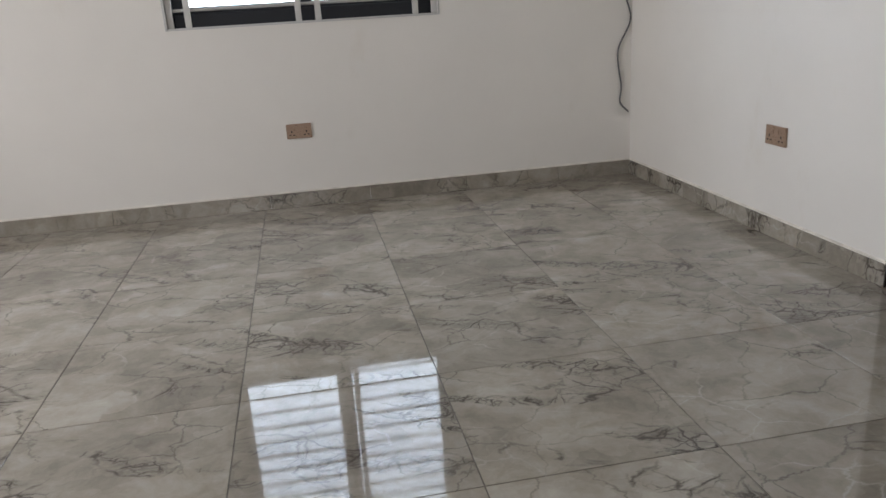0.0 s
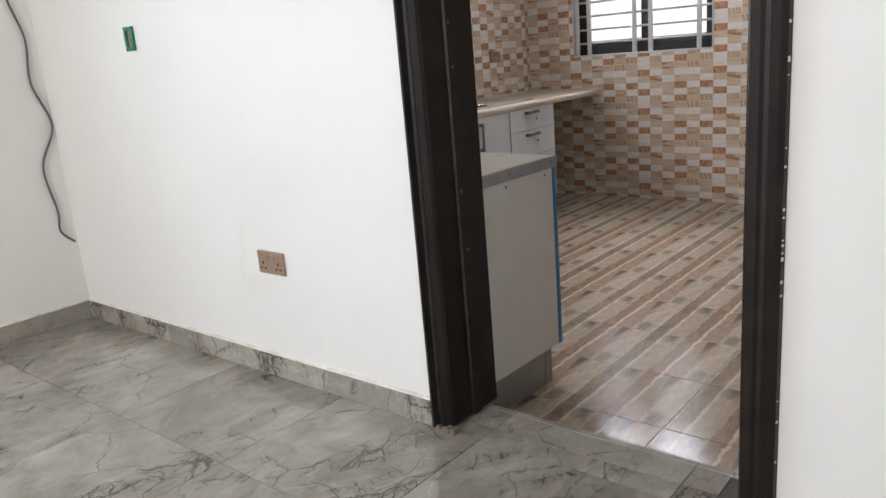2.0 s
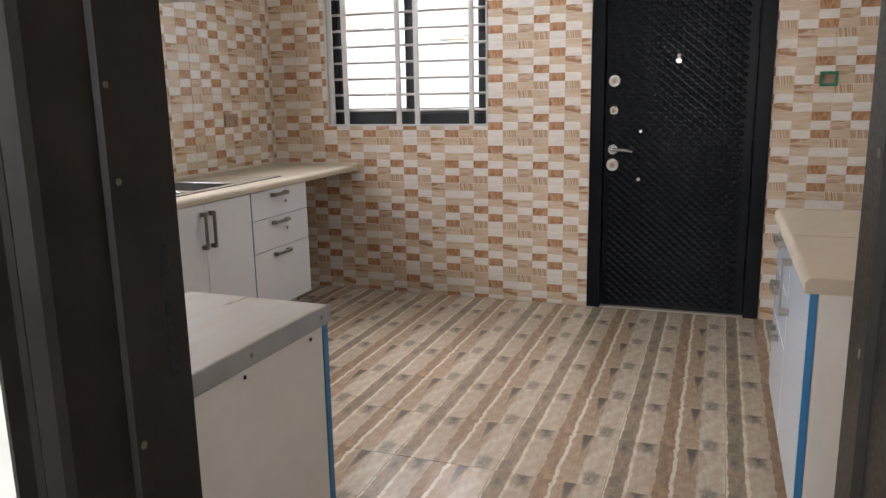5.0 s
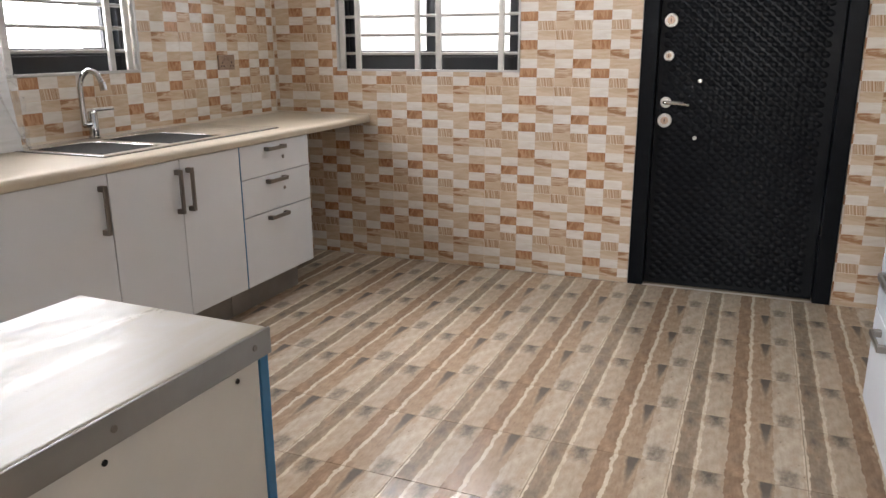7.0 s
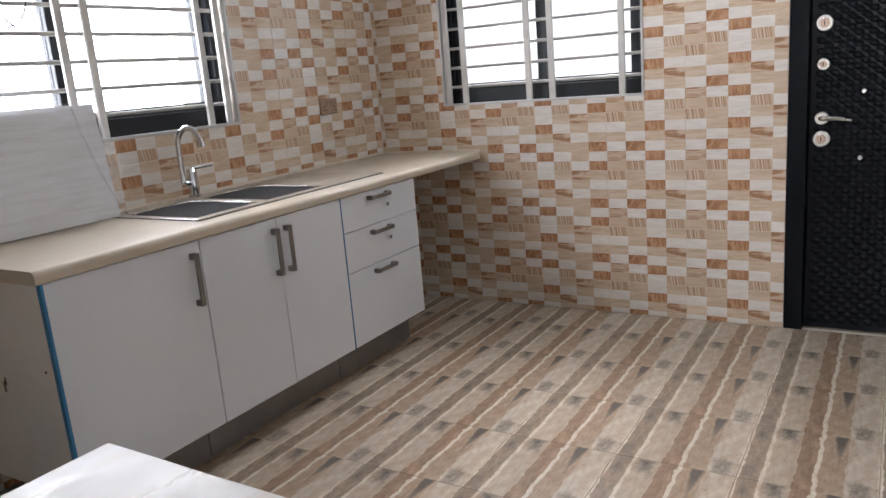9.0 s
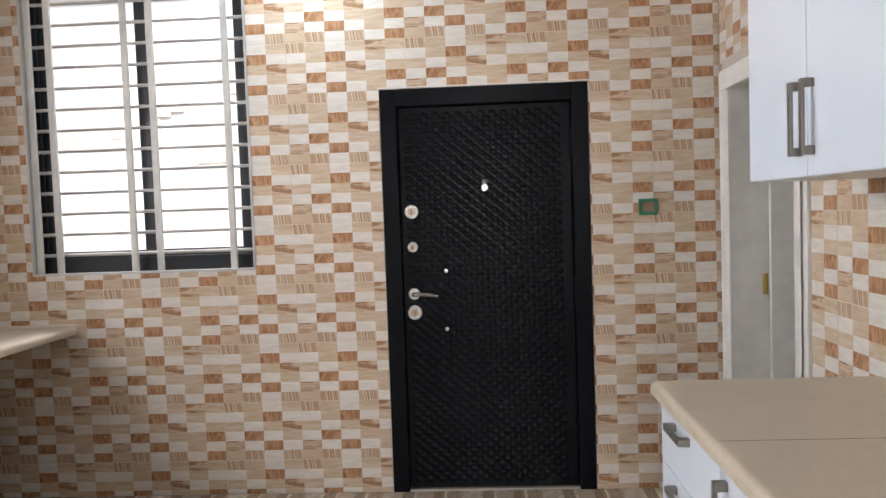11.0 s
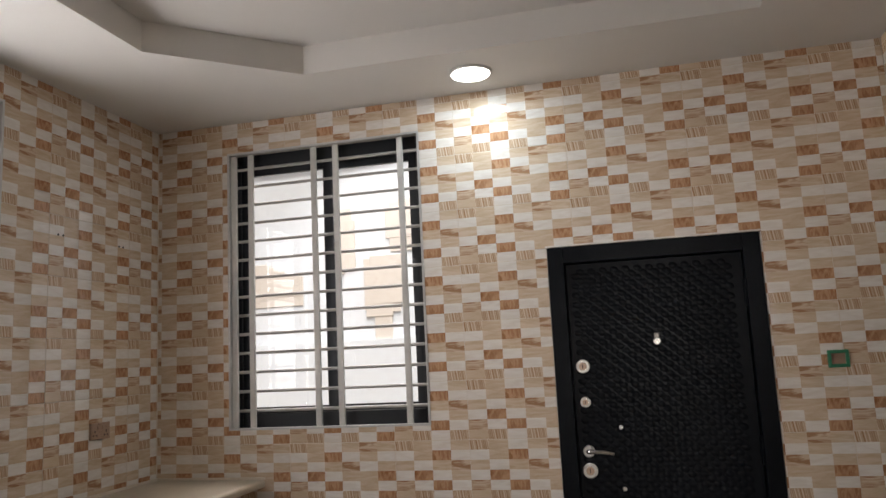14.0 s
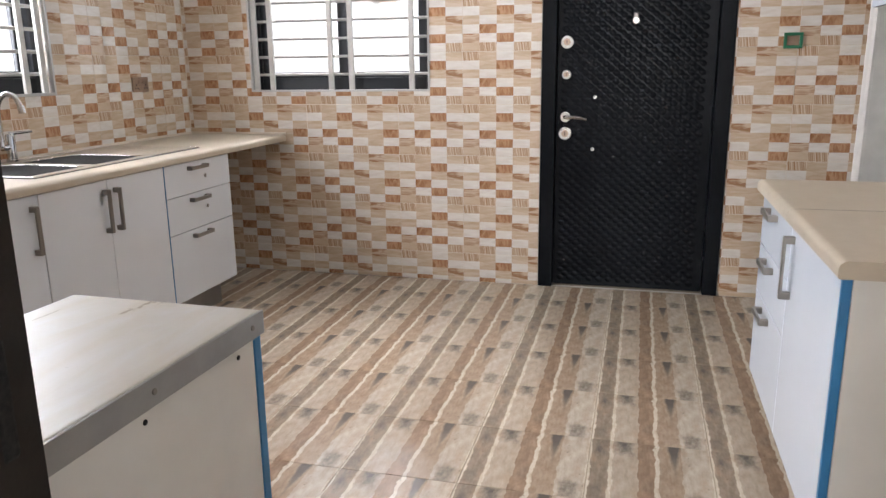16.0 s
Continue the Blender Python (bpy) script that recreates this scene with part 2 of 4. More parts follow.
WHITE_WALL = plaster("white_plaster", (0.80, 0.775, 0.73), (0.56, 0.48, 0.36))
CEIL = plaster("ceiling_paint", (0.65, 0.63, 0.60), (0.6, 0.56, 0.5))
MARBLE = grey_marble()
SKIRT = grey_marble("grey_marble_skirting", 0.12)
GROUT = plain("grey_grout", (0.13, 0.12, 0.105), 0.8)
TAN_GROUT = plain("tan_grout", (0.24, 0.185, 0.135), 0.8)
CAP = plain("white_cement_line", (0.78, 0.74, 0.67), 0.6, 0, 0.2, 14, 0.4)
PALE_GROUT = plain("pale_grout", (0.66, 0.58, 0.48), 0.7)
WOOD_TILE = wood_floor_tile()
C_WHITE = wall_cell("cream_glaze", (0.69, 0.64, 0.585), (0.775, 0.745, 0.705), "plain")
C_BEIGE = wall_cell("beige_glaze", (0.55, 0.415, 0.285), (0.655, 0.53, 0.41), "plain")
C_BROWN = wall_cell("caramel_glaze", (0.32, 0.145, 0.065), (0.53, 0.315, 0.185), "wood")
C_STRIPE = wall_cell("striped_glaze", (0.375, 0.215, 0.115), (0.68, 0.56, 0.43), "stripe")
C_BRUSH = wall_cell("brushed_glaze", (0.36, 0.20, 0.11), (0.61, 0.47, 0.345), "brush")
CELL_MATS = [C_WHITE, C_BEIGE, C_BROWN, C_STRIPE, C_BRUSH, PALE_GROUT]
BLACK_STEEL = plain("black_painted_steel", (0.004, 0.005, 0.007), 0.3, 0.0, 0.2, 20, 0.1)
BLACK_STEEL.node_tree.nodes["Principled BSDF"].inputs["Specular IOR Level"].default_value = 0.1
BLACK_ALU = plain("black_aluminium", (0.012, 0.014, 0.018), 0.35, 0.3)
BROWN_STEEL = plain("dark_brown_steel", (0.014, 0.0105, 0.0085), 0.42, 0.0, 0.4, 9, 0.25)
BROWN_STEEL.node_tree.nodes["Principled BSDF"].inputs["Specular IOR Level"].default_value = 0.22
SLOT = plain("lock_slot_black", (0.002, 0.002, 0.002), 0.7)
CHIP = plain("chipped_filler", (0.2, 0.16, 0.12), 0.9, 0, 0.3, 60, 0.5)
SCUFF = plain("rubbed_paint", (0.10, 0.085, 0.07), 0.7, 0, 0.3, 60, 0.3)
GRILLE = plain("white_painted_bars", (0.58, 0.57, 0.54), 0.45, 0, 0.1)
# the white bar paint darkened, so the rods look backlit against the window
ROD = plain("backlit_white_rods", (0.40, 0.39, 0.37), 0.6, 0, 0.12)
REVEAL_TRIM = plain("aluminium_trim", (0.55, 0.55, 0.54), 0.35, 0.5)
CHROME = plain("chrome", (0.60, 0.61, 0.62), 0.08, 1.0, 0.04)
SATIN = plain("satin_nickel", (0.46, 0.435, 0.40), 0.3, 1.0, 0.06)
STEEL = plain("brushed_stainless", (0.74, 0.73, 0.71), 0.24, 1.0, 0.08, 30, 0.1)
# stainless with the brown wall tiles' reflection put into its colour
SANDY_STEEL = plain("sandy_stainless", (0.46, 0.40, 0.32), 0.36, 0.75, 0.1, 12, 0.1)
HANDLE = plain("brushed_pewter", (0.23, 0.21, 0.19), 0.38, 0.8, 0.1)
LACQUER = plain("white_lacquered_board", (0.67, 0.69, 0.72), 0.2, 0, 0.02, 3, 0.02)
GLOSS = plain("blueish_white_gloss", (0.74, 0.80, 0.88), 0.08, 0, 0.02, 3, 0.02)
CARCASS = plain("pale_grey_board", (0.69, 0.68, 0.645), 0.42, 0, 0.05, 5, 0.04)
PLINTH = plain("brushed_grey_plinth", (0.25, 0.235, 0.22), 0.35, 0.3, 0.1)
BLUE_TAPE = plain("blue_edge_film", (0.03, 0.18, 0.38), 0.4)
GREY_EDGE = plain("grey_metal_edging", (0.30, 0.295, 0.285), 0.35, 0.4, 0.1)
BRONZE = plain("bronze_plastic", (0.37, 0.255, 0.185), 0.3, 0.35, 0.08)
GREEN = plain("green_plastic", (0.015, 0.17, 0.085), 0.45)
BOX_INSIDE = plain("dusty_box_inside", (0.30, 0.20, 0.14), 0.8, 0, 0.3)
CABLE = plain("black_cable", (0.012, 0.012, 0.012), 0.5)
GREY_CABLE = plain("grey_cable", (0.12, 0.12, 0.125), 0.5)
WHITE_DOOR = plain("white_door_paint", (0.76, 0.75, 0.72), 0.4)
BRASS = plain("brass", (0.50, 0.34, 0.10), 0.3, 1.0)
RUBBER = plain("black_gap", (0.006, 0.006, 0.006), 0.8)


def worktop_mat(name, a, b, rough):
    m = Nodes(name)
    v = m.coords()
    g = m.noise(v, 16, 7, 0.65, 0.3)
    fine = m.noise(v, 240, 3)
    col = m.ramp(g, [(0.2, a), (0.8, b)])
    col = m.mix(m.grey(fine, 0.5, 0.8, 0, 0.05), col, tuple(c * 0.7 for c in a))
    dust = m.grey(m.noise(v, 5, 8, 0.7), 0.3, 0.8, rough, rough + 0.12)
    return m.done(col, dust, 0, fine, 0.05, 0.001)


WORKTOP = worktop_mat("sand_laminate", (0.49, 0.42, 0.325), (0.55, 0.48, 0.38), 0.34)


def dusty_top():
    """Cream laminate under wiped dust: streaks that dull the gloss, and a few scuffs."""
    m = Nodes("dusty_cream_laminate")
    v = m.coords()
    streak = m.noise(m.n("Mapping", {"Vector": v, "Rotation": (0, 0, 0.5), "Scale": (1.2, 4.5, 1)}).outputs[0], 2.2, 7, 0.62, 0.7)
    col = m.ramp(m.noise(v, 7, 5), [(0.3, (0.49, 0.46, 0.39)), (0.7, (0.54, 0.51, 0.445))])
    col = m.mix(m.grey(streak, 0.42, 0.62, 0, 0.8), col, (0.60, 0.605, 0.60))
    scuff = m.math("MULTIPLY", m.grey(m.noise(m.coords(scale=(3, 1, 1)), 26, 6, 0.75), 0.66, 0.72), m.grey(m.noise(v, 3.1, 2), 0.55, 0.62))
    col = m.mix(m.math("MULTIPLY", scuff, 0.6), col, (0.30, 0.27, 0.23))
    return m.done(col, m.grey(streak, 0.40, 0.62, 0.27, 0.5), 0, streak, 0.02, 0.001)


ISLAND_TOP = dusty_top()


def glass_mat(name, color=(1, 1, 1), rough=0.0):
    m = Nodes(name)
    return m.done(color, rough, 0, Transmission_Weight=1.0, IOR=1.45)


GLASS = glass_mat("window_glass")


def film_mat():
    """Thin crumpled clear wrap."""
    m = Nodes("clear_wrap")
    v = m.coords(scale=(1.4, 2, 16))
    cr = m.noise(v, 2.6, 4, 0.55, 0.3)
    m.done((0.90, 0.92, 0.94), 0.08, 0, cr, 0.35, 0.012, Alpha=m.grey(cr, 0.45, 0.65, 0.10, 0.22), IOR=1.45)
    return m.mat


WRAP = film_mat()


def glow(name, color, strength):
    m = Nodes(name)
    m.done((0.9, 0.9, 0.9), 0.5, Emission_Color=(*color, 1), Emission_Strength=strength)
    return m.mat


LAMP_GLOW = glow("lit_diffuser", (0.97, 0.98, 1.0), 14.0)
HOUSE_PAINT = plaster("pale_blue_white_paint", (0.68, 0.73, 0.78), (0.5, 0.48, 0.45))
RENDERED = plaster("cement_render", (0.50, 0.46, 0.40), (0.30, 0.24, 0.18))
PATCH = plaster("worn_render", (0.62, 0.58, 0.53), (0.42, 0.36, 0.30))
GROUND = plain("dusty_ground", (0.33, 0.26, 0.19), 0.9, 0, 0.2, 2, 0.4)


# ---- mesh helpers ----
def finish(bm, name, mats, smooth=False):
    me = bpy.data.meshes.new(name)
    bmesh.ops.recalc_face_normals(bm, faces=bm.faces)
    bm.to_mesh(me)
    bm.free()
    for m in mats if isinstance(mats, (list, tuple)) else [mats]:
        me.materials.append(m)
    if smooth:
        for p in me.polygons:
            p.use_smooth = True
    return me


def part(name, bm, material, parent=None, label="", smooth=False):
    """One mesh object, under a thing or a part. Its coordinates are those of its parent."""
    ob = new(name, finish(bm, name, material, smooth))
    if parent is not None:
        ob.parent = parent
    if label:
        ob["label"] = label
    return ob


def thing(name, at, label, category, group="", turn=0.0):
    ob = new(name)
    ob.empty_display_size = 0.1
    ob.matrix_world = pose(*at, 0, 0, turn)
    return tagged(ob, label, category, group)


def box(bm, x0, x1, y0, y1, z0, z1, bevel=0.0, seg=2):
    made = bmesh.ops.create_cube(bm, size=1.0, matrix=Matrix.Translation(((x0 + x1) / 2, (y0 + y1) / 2, (z0 + z1) / 2)) @ Matrix.Diagonal((x1 - x0, y1 - y0, z1 - z0, 1)))
    if bevel:
        edges = list({e for v in made["verts"] for e in v.link_edges})
        bmesh.ops.bevel(bm, geom=edges, offset=bevel, segments=seg, profile=0.6, affect="EDGES")
    return bm


def bbox(*a, bevel=0.0, seg=2):
    return box(bmesh.new(), *a, bevel=bevel, seg=seg)


def tube(bm, pts, r, sides=10, caps=True):
    """A round bar along a line of points."""
    pts = [Vector(p) for p in pts]
    rings, side = [], None
    for i, p in enumerate(pts):
        d = (pts[min(i + 1, len(pts) - 1)] - pts[max(i - 1, 0)]).normalized()
        if side is None:
            side = d.cross(Vector((0, 0, 1)) if abs(d.z) < 0.9 else Vector((1, 0, 0))).normalized()
        else:
            side = (side - d * side.dot(d)).normalized()
        up = d.cross(side)
        rad = r[i] if isinstance(r, (list, tuple)) else r
        rings.append([bm.verts.new(p + rad * (math.cos(a) * side + math.sin(a) * up)) for a in (2 * math.pi * k / sides for k in range(sides))])
    for a, b in zip(rings, rings[1:]):
        for k in range(sides):
            bm.faces.new((a[k], a[(k + 1) % sides], b[(k + 1) % sides], b[k]))
    if caps:
        bm.faces.new(rings[0][::-1])
        bm.faces.new(rings[-1])
    return bm


def curve_points(pts, steps=8):
    """A smooth line through a few points."""
    pts = [Vector(p) for p in pts]
    ext = [2 * pts[0] - pts[1], *pts, 2 * pts[-1] - pts[-2]]
    out = []
    for i in range(1, len(ext) - 2):
        a, b, c, d = ext[i - 1:i + 3]
        for k in range(steps):
            t = k / steps
            out.append(0.5 * ((2 * b) + (c - a) * t + (2 * a - 5 * b + 4 * c - d) * t * t + (3 * b - a - 3 * c + d) * t ** 3))
    return out + [pts[-1]]


def disc(bm, at, axis, r, depth, sides=24, bevel=0.002):
    """A short round boss whose face looks along axis."""
    ax = Vector(axis).normalized()
    p = Vector(at)
    tube(bm, [p, p + ax * (depth - bevel), p + ax * depth], [r, r, r - bevel], sides)
    return bm


def prism(bm, outline, x0, x1, axis="x"):
    """An outline in the plane across an axis, drawn out along it."""
    def place(u, v, w):
        return {"x": (w, u, v), "y": (u, w, v), "z": (u, v, w)}[axis]
    a = [bm.verts.new(place(u, v, x0)) for u, v in outline]
    b = [bm.verts.new(place(u, v, x1)) for u, v in outline]
    n = len(outline)
    for k in range(n):
        bm.faces.new((a[k], a[(k + 1) % n], b[(k + 1) % n], b[k]))
    bm.faces.new(a[::-1])
    bm.faces.new(b)
    return bm


def cut_rects(rect, holes):
    """What is left of a rectangle (u0, u1, v0, v1) round the holes."""
    left = [rect]
    for h0, h1, k0, k1 in holes:
        out = []
        for u0, u1, v0, v1 in left:
            if h1 <= u0 or h0 >= u1 or k1 <= v0 or k0 >= v1:
                out.append((u0, u1, v0, v1))
                continue
            if v0 < k0:
                out.append((u0, u1, v0, k0))
            if v1 > k1:
                out.append((u0, u1, k1, v1))
            lo, hi = max(v0, k0), min(v1, k1)
            if u0 < h0:
                out.append((u0, h0, lo, hi))
            if u1 > h1:
                out.append((h1, u1, lo, hi))
        left = out
    return [r for r in left if r[1] - r[0] > 0.003 and r[3] - r[2] > 0.003]


def wall(name, axis, face0, face1, span, holes, mat, z0, z1, label):
    """A thick wall across an axis between two faces, with openings through it."""
    bm = bmesh.new()
    for u0, u1, v0, v1 in cut_rects((*span, z0, z1), holes):
        if axis == "x":
            box(bm, face0, face1, u0, u1, v0, v1)
        else:
            box(bm, u0, u1, face0, face1, v0, v1)
    return tagged(part(name, bm, mat), label, "wall", kind="structure")


# ---- openings ----
WIN_E = (3.171, 4.359, 1.18, 2.797)      # y, z
WIN_N = (3.855, 5.405, 1.207, 2.81)       # x, z
WIN_L = (-0.342, 1.193, 1.23, 2.84)      # x, z
DOOR_E = (1.449, 2.5, 0.0, 2.075)        # y, z
DOOR_S = (5.60, 6.50, 0.0, 2.05)         # x, z
DOOR_W = (1.535, 2.49, 0.0, 2.2)        # y, z

# ---- structure ----
wall("wall_kitchen_east", "x", XE + 0.008, XE + 0.2, (YS - 0.2, YN + 0.2), [WIN_E, DOOR_E], RENDERED, -0.1, CZ + 0.3, "cement wall behind the kitchen's glazed tiles")
wall("wall_kitchen_north", "y", YN + 0.008, YN + 0.2, (XW - 0.1, XE + 0.008), [WIN_N], RENDERED, -0.1, CZ + 0.3, "cement wall behind the tiles over the sink counter")
wall("wall_kitchen_south", "y", YS - 0.16, YS - 0.008, (XW - 0.1, XE + 0.008), [DOOR_S], RENDERED, -0.1, CZ + 0.3, "cement wall with a white inner door")
wall("wall_between", "x", XL, XW - 0.008, (LY0, YL + 0.2), [DOOR_W], WHITE_WALL, -0.1, CZ + 0.3, "white plastered wall with the kitchen doorway")
wall("wall_living_north", "y", YL, YL + 0.2, (LX0 - 0.2, XL), [WIN_L], WHITE_WALL, -0.1, CZ + 0.3, "white plastered wall under a barred window")
# the openings in these two walls are unseen, added to let the fill in
wall("wall_living_west", "x", LX0 - 0.2, LX0, (LY0 - 0.2, YL), [(1.1, 3.3, 0.9, 2.6)], WHITE_WALL, -0.1, CZ + 0.3, "white plastered wall")
wall("wall_living_south", "y", LY0 - 0.2, LY0, (LX0, XL + 0.17), [(-1.8, 0.6, 0.75, 2.6)], WHITE_WALL, -0.1, CZ + 0.3, "white plastered wall")

bm = bbox(LX0, XL, LY0, YL, CZ, CZ + 0.12)
tagged(part("ceiling_living", bm, CEIL), "white painted living room ceiling", "ceiling", kind="structure")

# tray ceiling of the kitchen: a lower border round a raised field with one cut corner
bm = bmesh.new()
tx0, ty0, tx1, ty1 = 3.2, 1.437, 6.01, 4.165
for u0, u1, v0, v1 in cut_rects((XW - 0.1, XE + 0.1, YS - 0.1, YN + 0.1), [(tx0, tx1, ty0, ty1)]):
    box(bm, u0, u1, v0, v1, CZ, CZ + 0.15)
prism(bm, [(6.01, 3.60), (6.01, 4.165), (5.49, 4.165)], CZ, CZ + 0.15, "z")
box(bm, XW - 0.1, XE + 0.1, YS - 0.1, YN + 0.1, CZ + 0.15, CZ + 0.25)
tagged(part("ceiling_kitchen", bm, CEIL), "off-white tray ceiling with a raised middle", "ceiling", kind="structure")

floor_living = tagged(part("floor_living", bbox(LX0, 2.568, LY0, YL, LZ - 0.2, LZ - 0.003), GROUT), "polished grey marble-look tiled floor", "floor", kind="structure")
floor_kitchen = tagged(part("floor_kitchen", bbox(2.57, XE + 0.1, YS - 0.1, YN + 0.1, -0.15, -0.003), TAN_GROUT), "brown wood-look tiled kitchen floor", "floor", kind="structure")
tagged(part("trim", bbox(2.567, 2.5735, 1.582, 2.458, LZ - 0.02, LZ + 0.0008), GREY_EDGE), "thin pale metal strip at the doorway's step", "trim", kind="structure")

# skirting of the living room
SK = 0.088
for name, a in (("baseboard_north", (LX0, XL - 0.012, YL - 0.012, YL)), ("baseboard_east", (XL - 0.012, XL, 2.538, YL)), ("baseboard_south_of_door", (XL - 0.012, XL, LY0, 1.497))):
    bm = bmesh.new()
    long_x = a[1] - a[0] > a[3] - a[2]
    lo, hi = (a[0], a[1]) if long_x else (a[2], a[3])
    u = lo
    while u < hi - 0.01:
        w = min(u + 0.598, hi)
        box(bm, *((u, w, a[2], a[3]) if long_x else (a[0], a[1], u, w)), LZ, LZ + SK, 0.0015, 1)
        u = w + 0.002
    tagged(part(name, bm, SKIRT), "grey marble-look tile skirting along the white wall", "baseboard", kind="structure")
    bm = bmesh.new()
    box(bm, *((a[0], a[1], a[2] + 0.002, a[3]) if long_x else (a[0] + 0.002, a[1], a[2], a[3])), LZ + SK, LZ + SK + 0.008)
    part("skirting_cap", bm, CAP, bpy.data.objects[name], "rough pale grout line")

# ---- windows ----
def window(name, m, w, h, bars, count, label, mid=0.5, lap=0.03):
    """A sliding window in black aluminium behind welded white bars. Drawn in x (across) and z (up), inside is -y."""
    ob = new(name)
    ob.matrix_world = m
    tagged(ob, label, "window", kind="structure")
    t = 0.045
    fr = bmesh.new()
    for a in ((0, t, 0, h), (w - t, w, 0, h), (t, w - t, 0, 0.085), (t, w - t, h - 0.085, h)):
        box(fr, a[0], a[1], 0.075, 0.15, a[2], a[3], 0.003, 1)
    part("window_frame", fr, BLACK_ALU, ob)
    for k, (a, b, y) in enumerate(((t, w * (mid + lap), 0.085), (w * (mid - lap), w - t, 0.118))):
        s = bmesh.new()
        for q in ((a, a + 0.055, 0.085, h - 0.085), (b - 0.055, b, 0.085, h - 0.085), (a + 0.055, b - 0.055, 0.085, 0.12), (a + 0.055, b - 0.055, h - 0.13, h - 0.085)):
            box(s, q[0], q[1], y, y + 0.028, q[2], q[3], 0.002, 1)
        sash = part("sash", s, BLACK_ALU, ob)
        pane = part("pane", bbox(a + 0.05, b - 0.05, y + 0.012, y + 0.017, 0.115, h - 0.125), GLASS, sash, "clear glass")
        pane.visible_shadow = False
    g = bmesh.new()
    for a in ((0, 0.012, 0, h), (w - 0.012, w, 0, h), (0.012, w - 0.012, 0, 0.012), (0.012, w - 0.012, h - 0.012, h)):
        box(g, a[0], a[1], -0.006, 0.02, a[2], a[3], 0.001, 1)
    part("reveal_trim", g, REVEAL_TRIM, ob, "thin aluminium edge round the opening")
    for x in bars:
        part("vertical_bar", bbox(x - 0.017, x + 0.017, 0.016, 0.034, 0.012, h - 0.012, bevel=0.004), GRILLE, ob)
    for k in range(count):
        z = 0.105 + k * (h - 0.20) / (count - 1)
        part("rod", tube(bmesh.new(), [(0.012, 0.04, z), (w - 0.012, 0.04, z)], 0.009, 8), ROD, ob)
    return ob


BARS_155 = (0.03, 0.125, 0.728, 0.838, 1.398, 1.508)
BARS_N = (0.03, 0.1, 0.699, 0.815, 1.391, 1.506)
BARS_118 = (0.03, 0.139, 0.541, 0.678, 1.068)
window("window_living", pose(WIN_L[0], YL, WIN_L[2]), 1.535, WIN_L[3] - WIN_L[2], BARS_155, 14, "black sliding window behind white burglar bars")
window("window_north", pose(WIN_N[0], YN, WIN_N[2]), 1.55, WIN_N[3] - WIN_N[2], BARS_N, 14, "black sliding window behind white burglar bars over the sink", 0.462, 0.017)
window("window_east", pose(XE, WIN_E[1], WIN_E[2], 0, 0, -90), 1.188, WIN_E[3] - WIN_E[2], BARS_118, 14, "black sliding window behind white burglar bars in the tiled wall")

# reveals of the windows
for name, m, w, h in (("window_reveal_living", pose(WIN_L[0], YL, WIN_L[2]), 1.535, WIN_L[3] - WIN_L[2]), ("window_reveal_north", pose(WIN_N[0], YN, WIN_N[2]), 1.55, WIN_N[3] - WIN_N[2]), ("window_reveal_east", pose(XE, WIN_E[1], WIN_E[2], 0, 0, -90), 1.188, WIN_E[3] - WIN_E[2])):
    bm = bmesh.new()
    for a in ((-0.004, 0.002, 0, h), (w - 0.002, w + 0.004, 0, h), (0.002, w - 0.002, -0.004, 0.002), (0.002, w - 0.002, h - 0.002, h + 0.004)):
        box(bm, a[0], a[1], 0.022, 0.2, a[2], a[3])
    ob = tagged(part(name, bm, RENDERED), "plain cement reveal of a window", "reveal", kind="structure")
    ob.matrix_world = m

# outside: ground and a neighbour's wall
tagged(part("ground", bbox(-60, 60, -60, 60, -0.5, -0.3), GROUND), "dusty bare ground round the house", "ground", kind="structure")


def neighbour():
    """The house next door: rendered block wall with bare patches under a flat eave."""
    ob = thing("neighbour_house", (9.7, 0, -0.3), "pale rendered wall of the next house with bare patches", "house")
    part("wall", bbox(0.0, 0.25, -6, 14, 0, 4.1), HOUSE_PAINT, ob)
    part("plinth_wall", bbox(-0.05, 0.0, -6, 14, 0, 2.05), HOUSE_PAINT, ob)
    part("roof", bbox(-0.25, 0.6, -6, 14, 4.1, 4.25, bevel=0.02), HOUSE_PAINT, ob)
    for k, (y, z, w, h) in enumerate(((4.35, 2.35, 0.5, 0.9), (4.0, 3.2, 0.7, 0.6), (4.9, 3.0, 0.35, 0.8), (5.6, 2.6, 0.6, 0.5), (3.0, 2.7, 0.5, 0.9), (6.6, 3.1, 0.8, 0.5))):
        bm = bmesh.new()
        random.seed(k)
        for i in range(6):
            a = random.uniform(0.15, 0.5)
            box(bm, -0.012 - 0.002 * i, 0.001, y + w * random.uniform(-0.5, 0.2), y + w * random.uniform(0.25, 0.6), z + h * random.uniform(-0.5, 0.1), z + h * random.uniform(0.15, 0.6), 0.004, 1)
        part("patch", bm, PATCH, ob, "rough bare cement patch")



PLASTER_FLECK = plain("plaster_fleck", (0.6, 0.57, 0.52), 0.8)

# ---- the doorway's steel frame ----
frame_w = thing("door_frame", (0, 0, LZ), "dark brown pressed-steel door frame with chipped edges, no door in it", "door frame")
FX0, FX1 = 2.352, 2.622


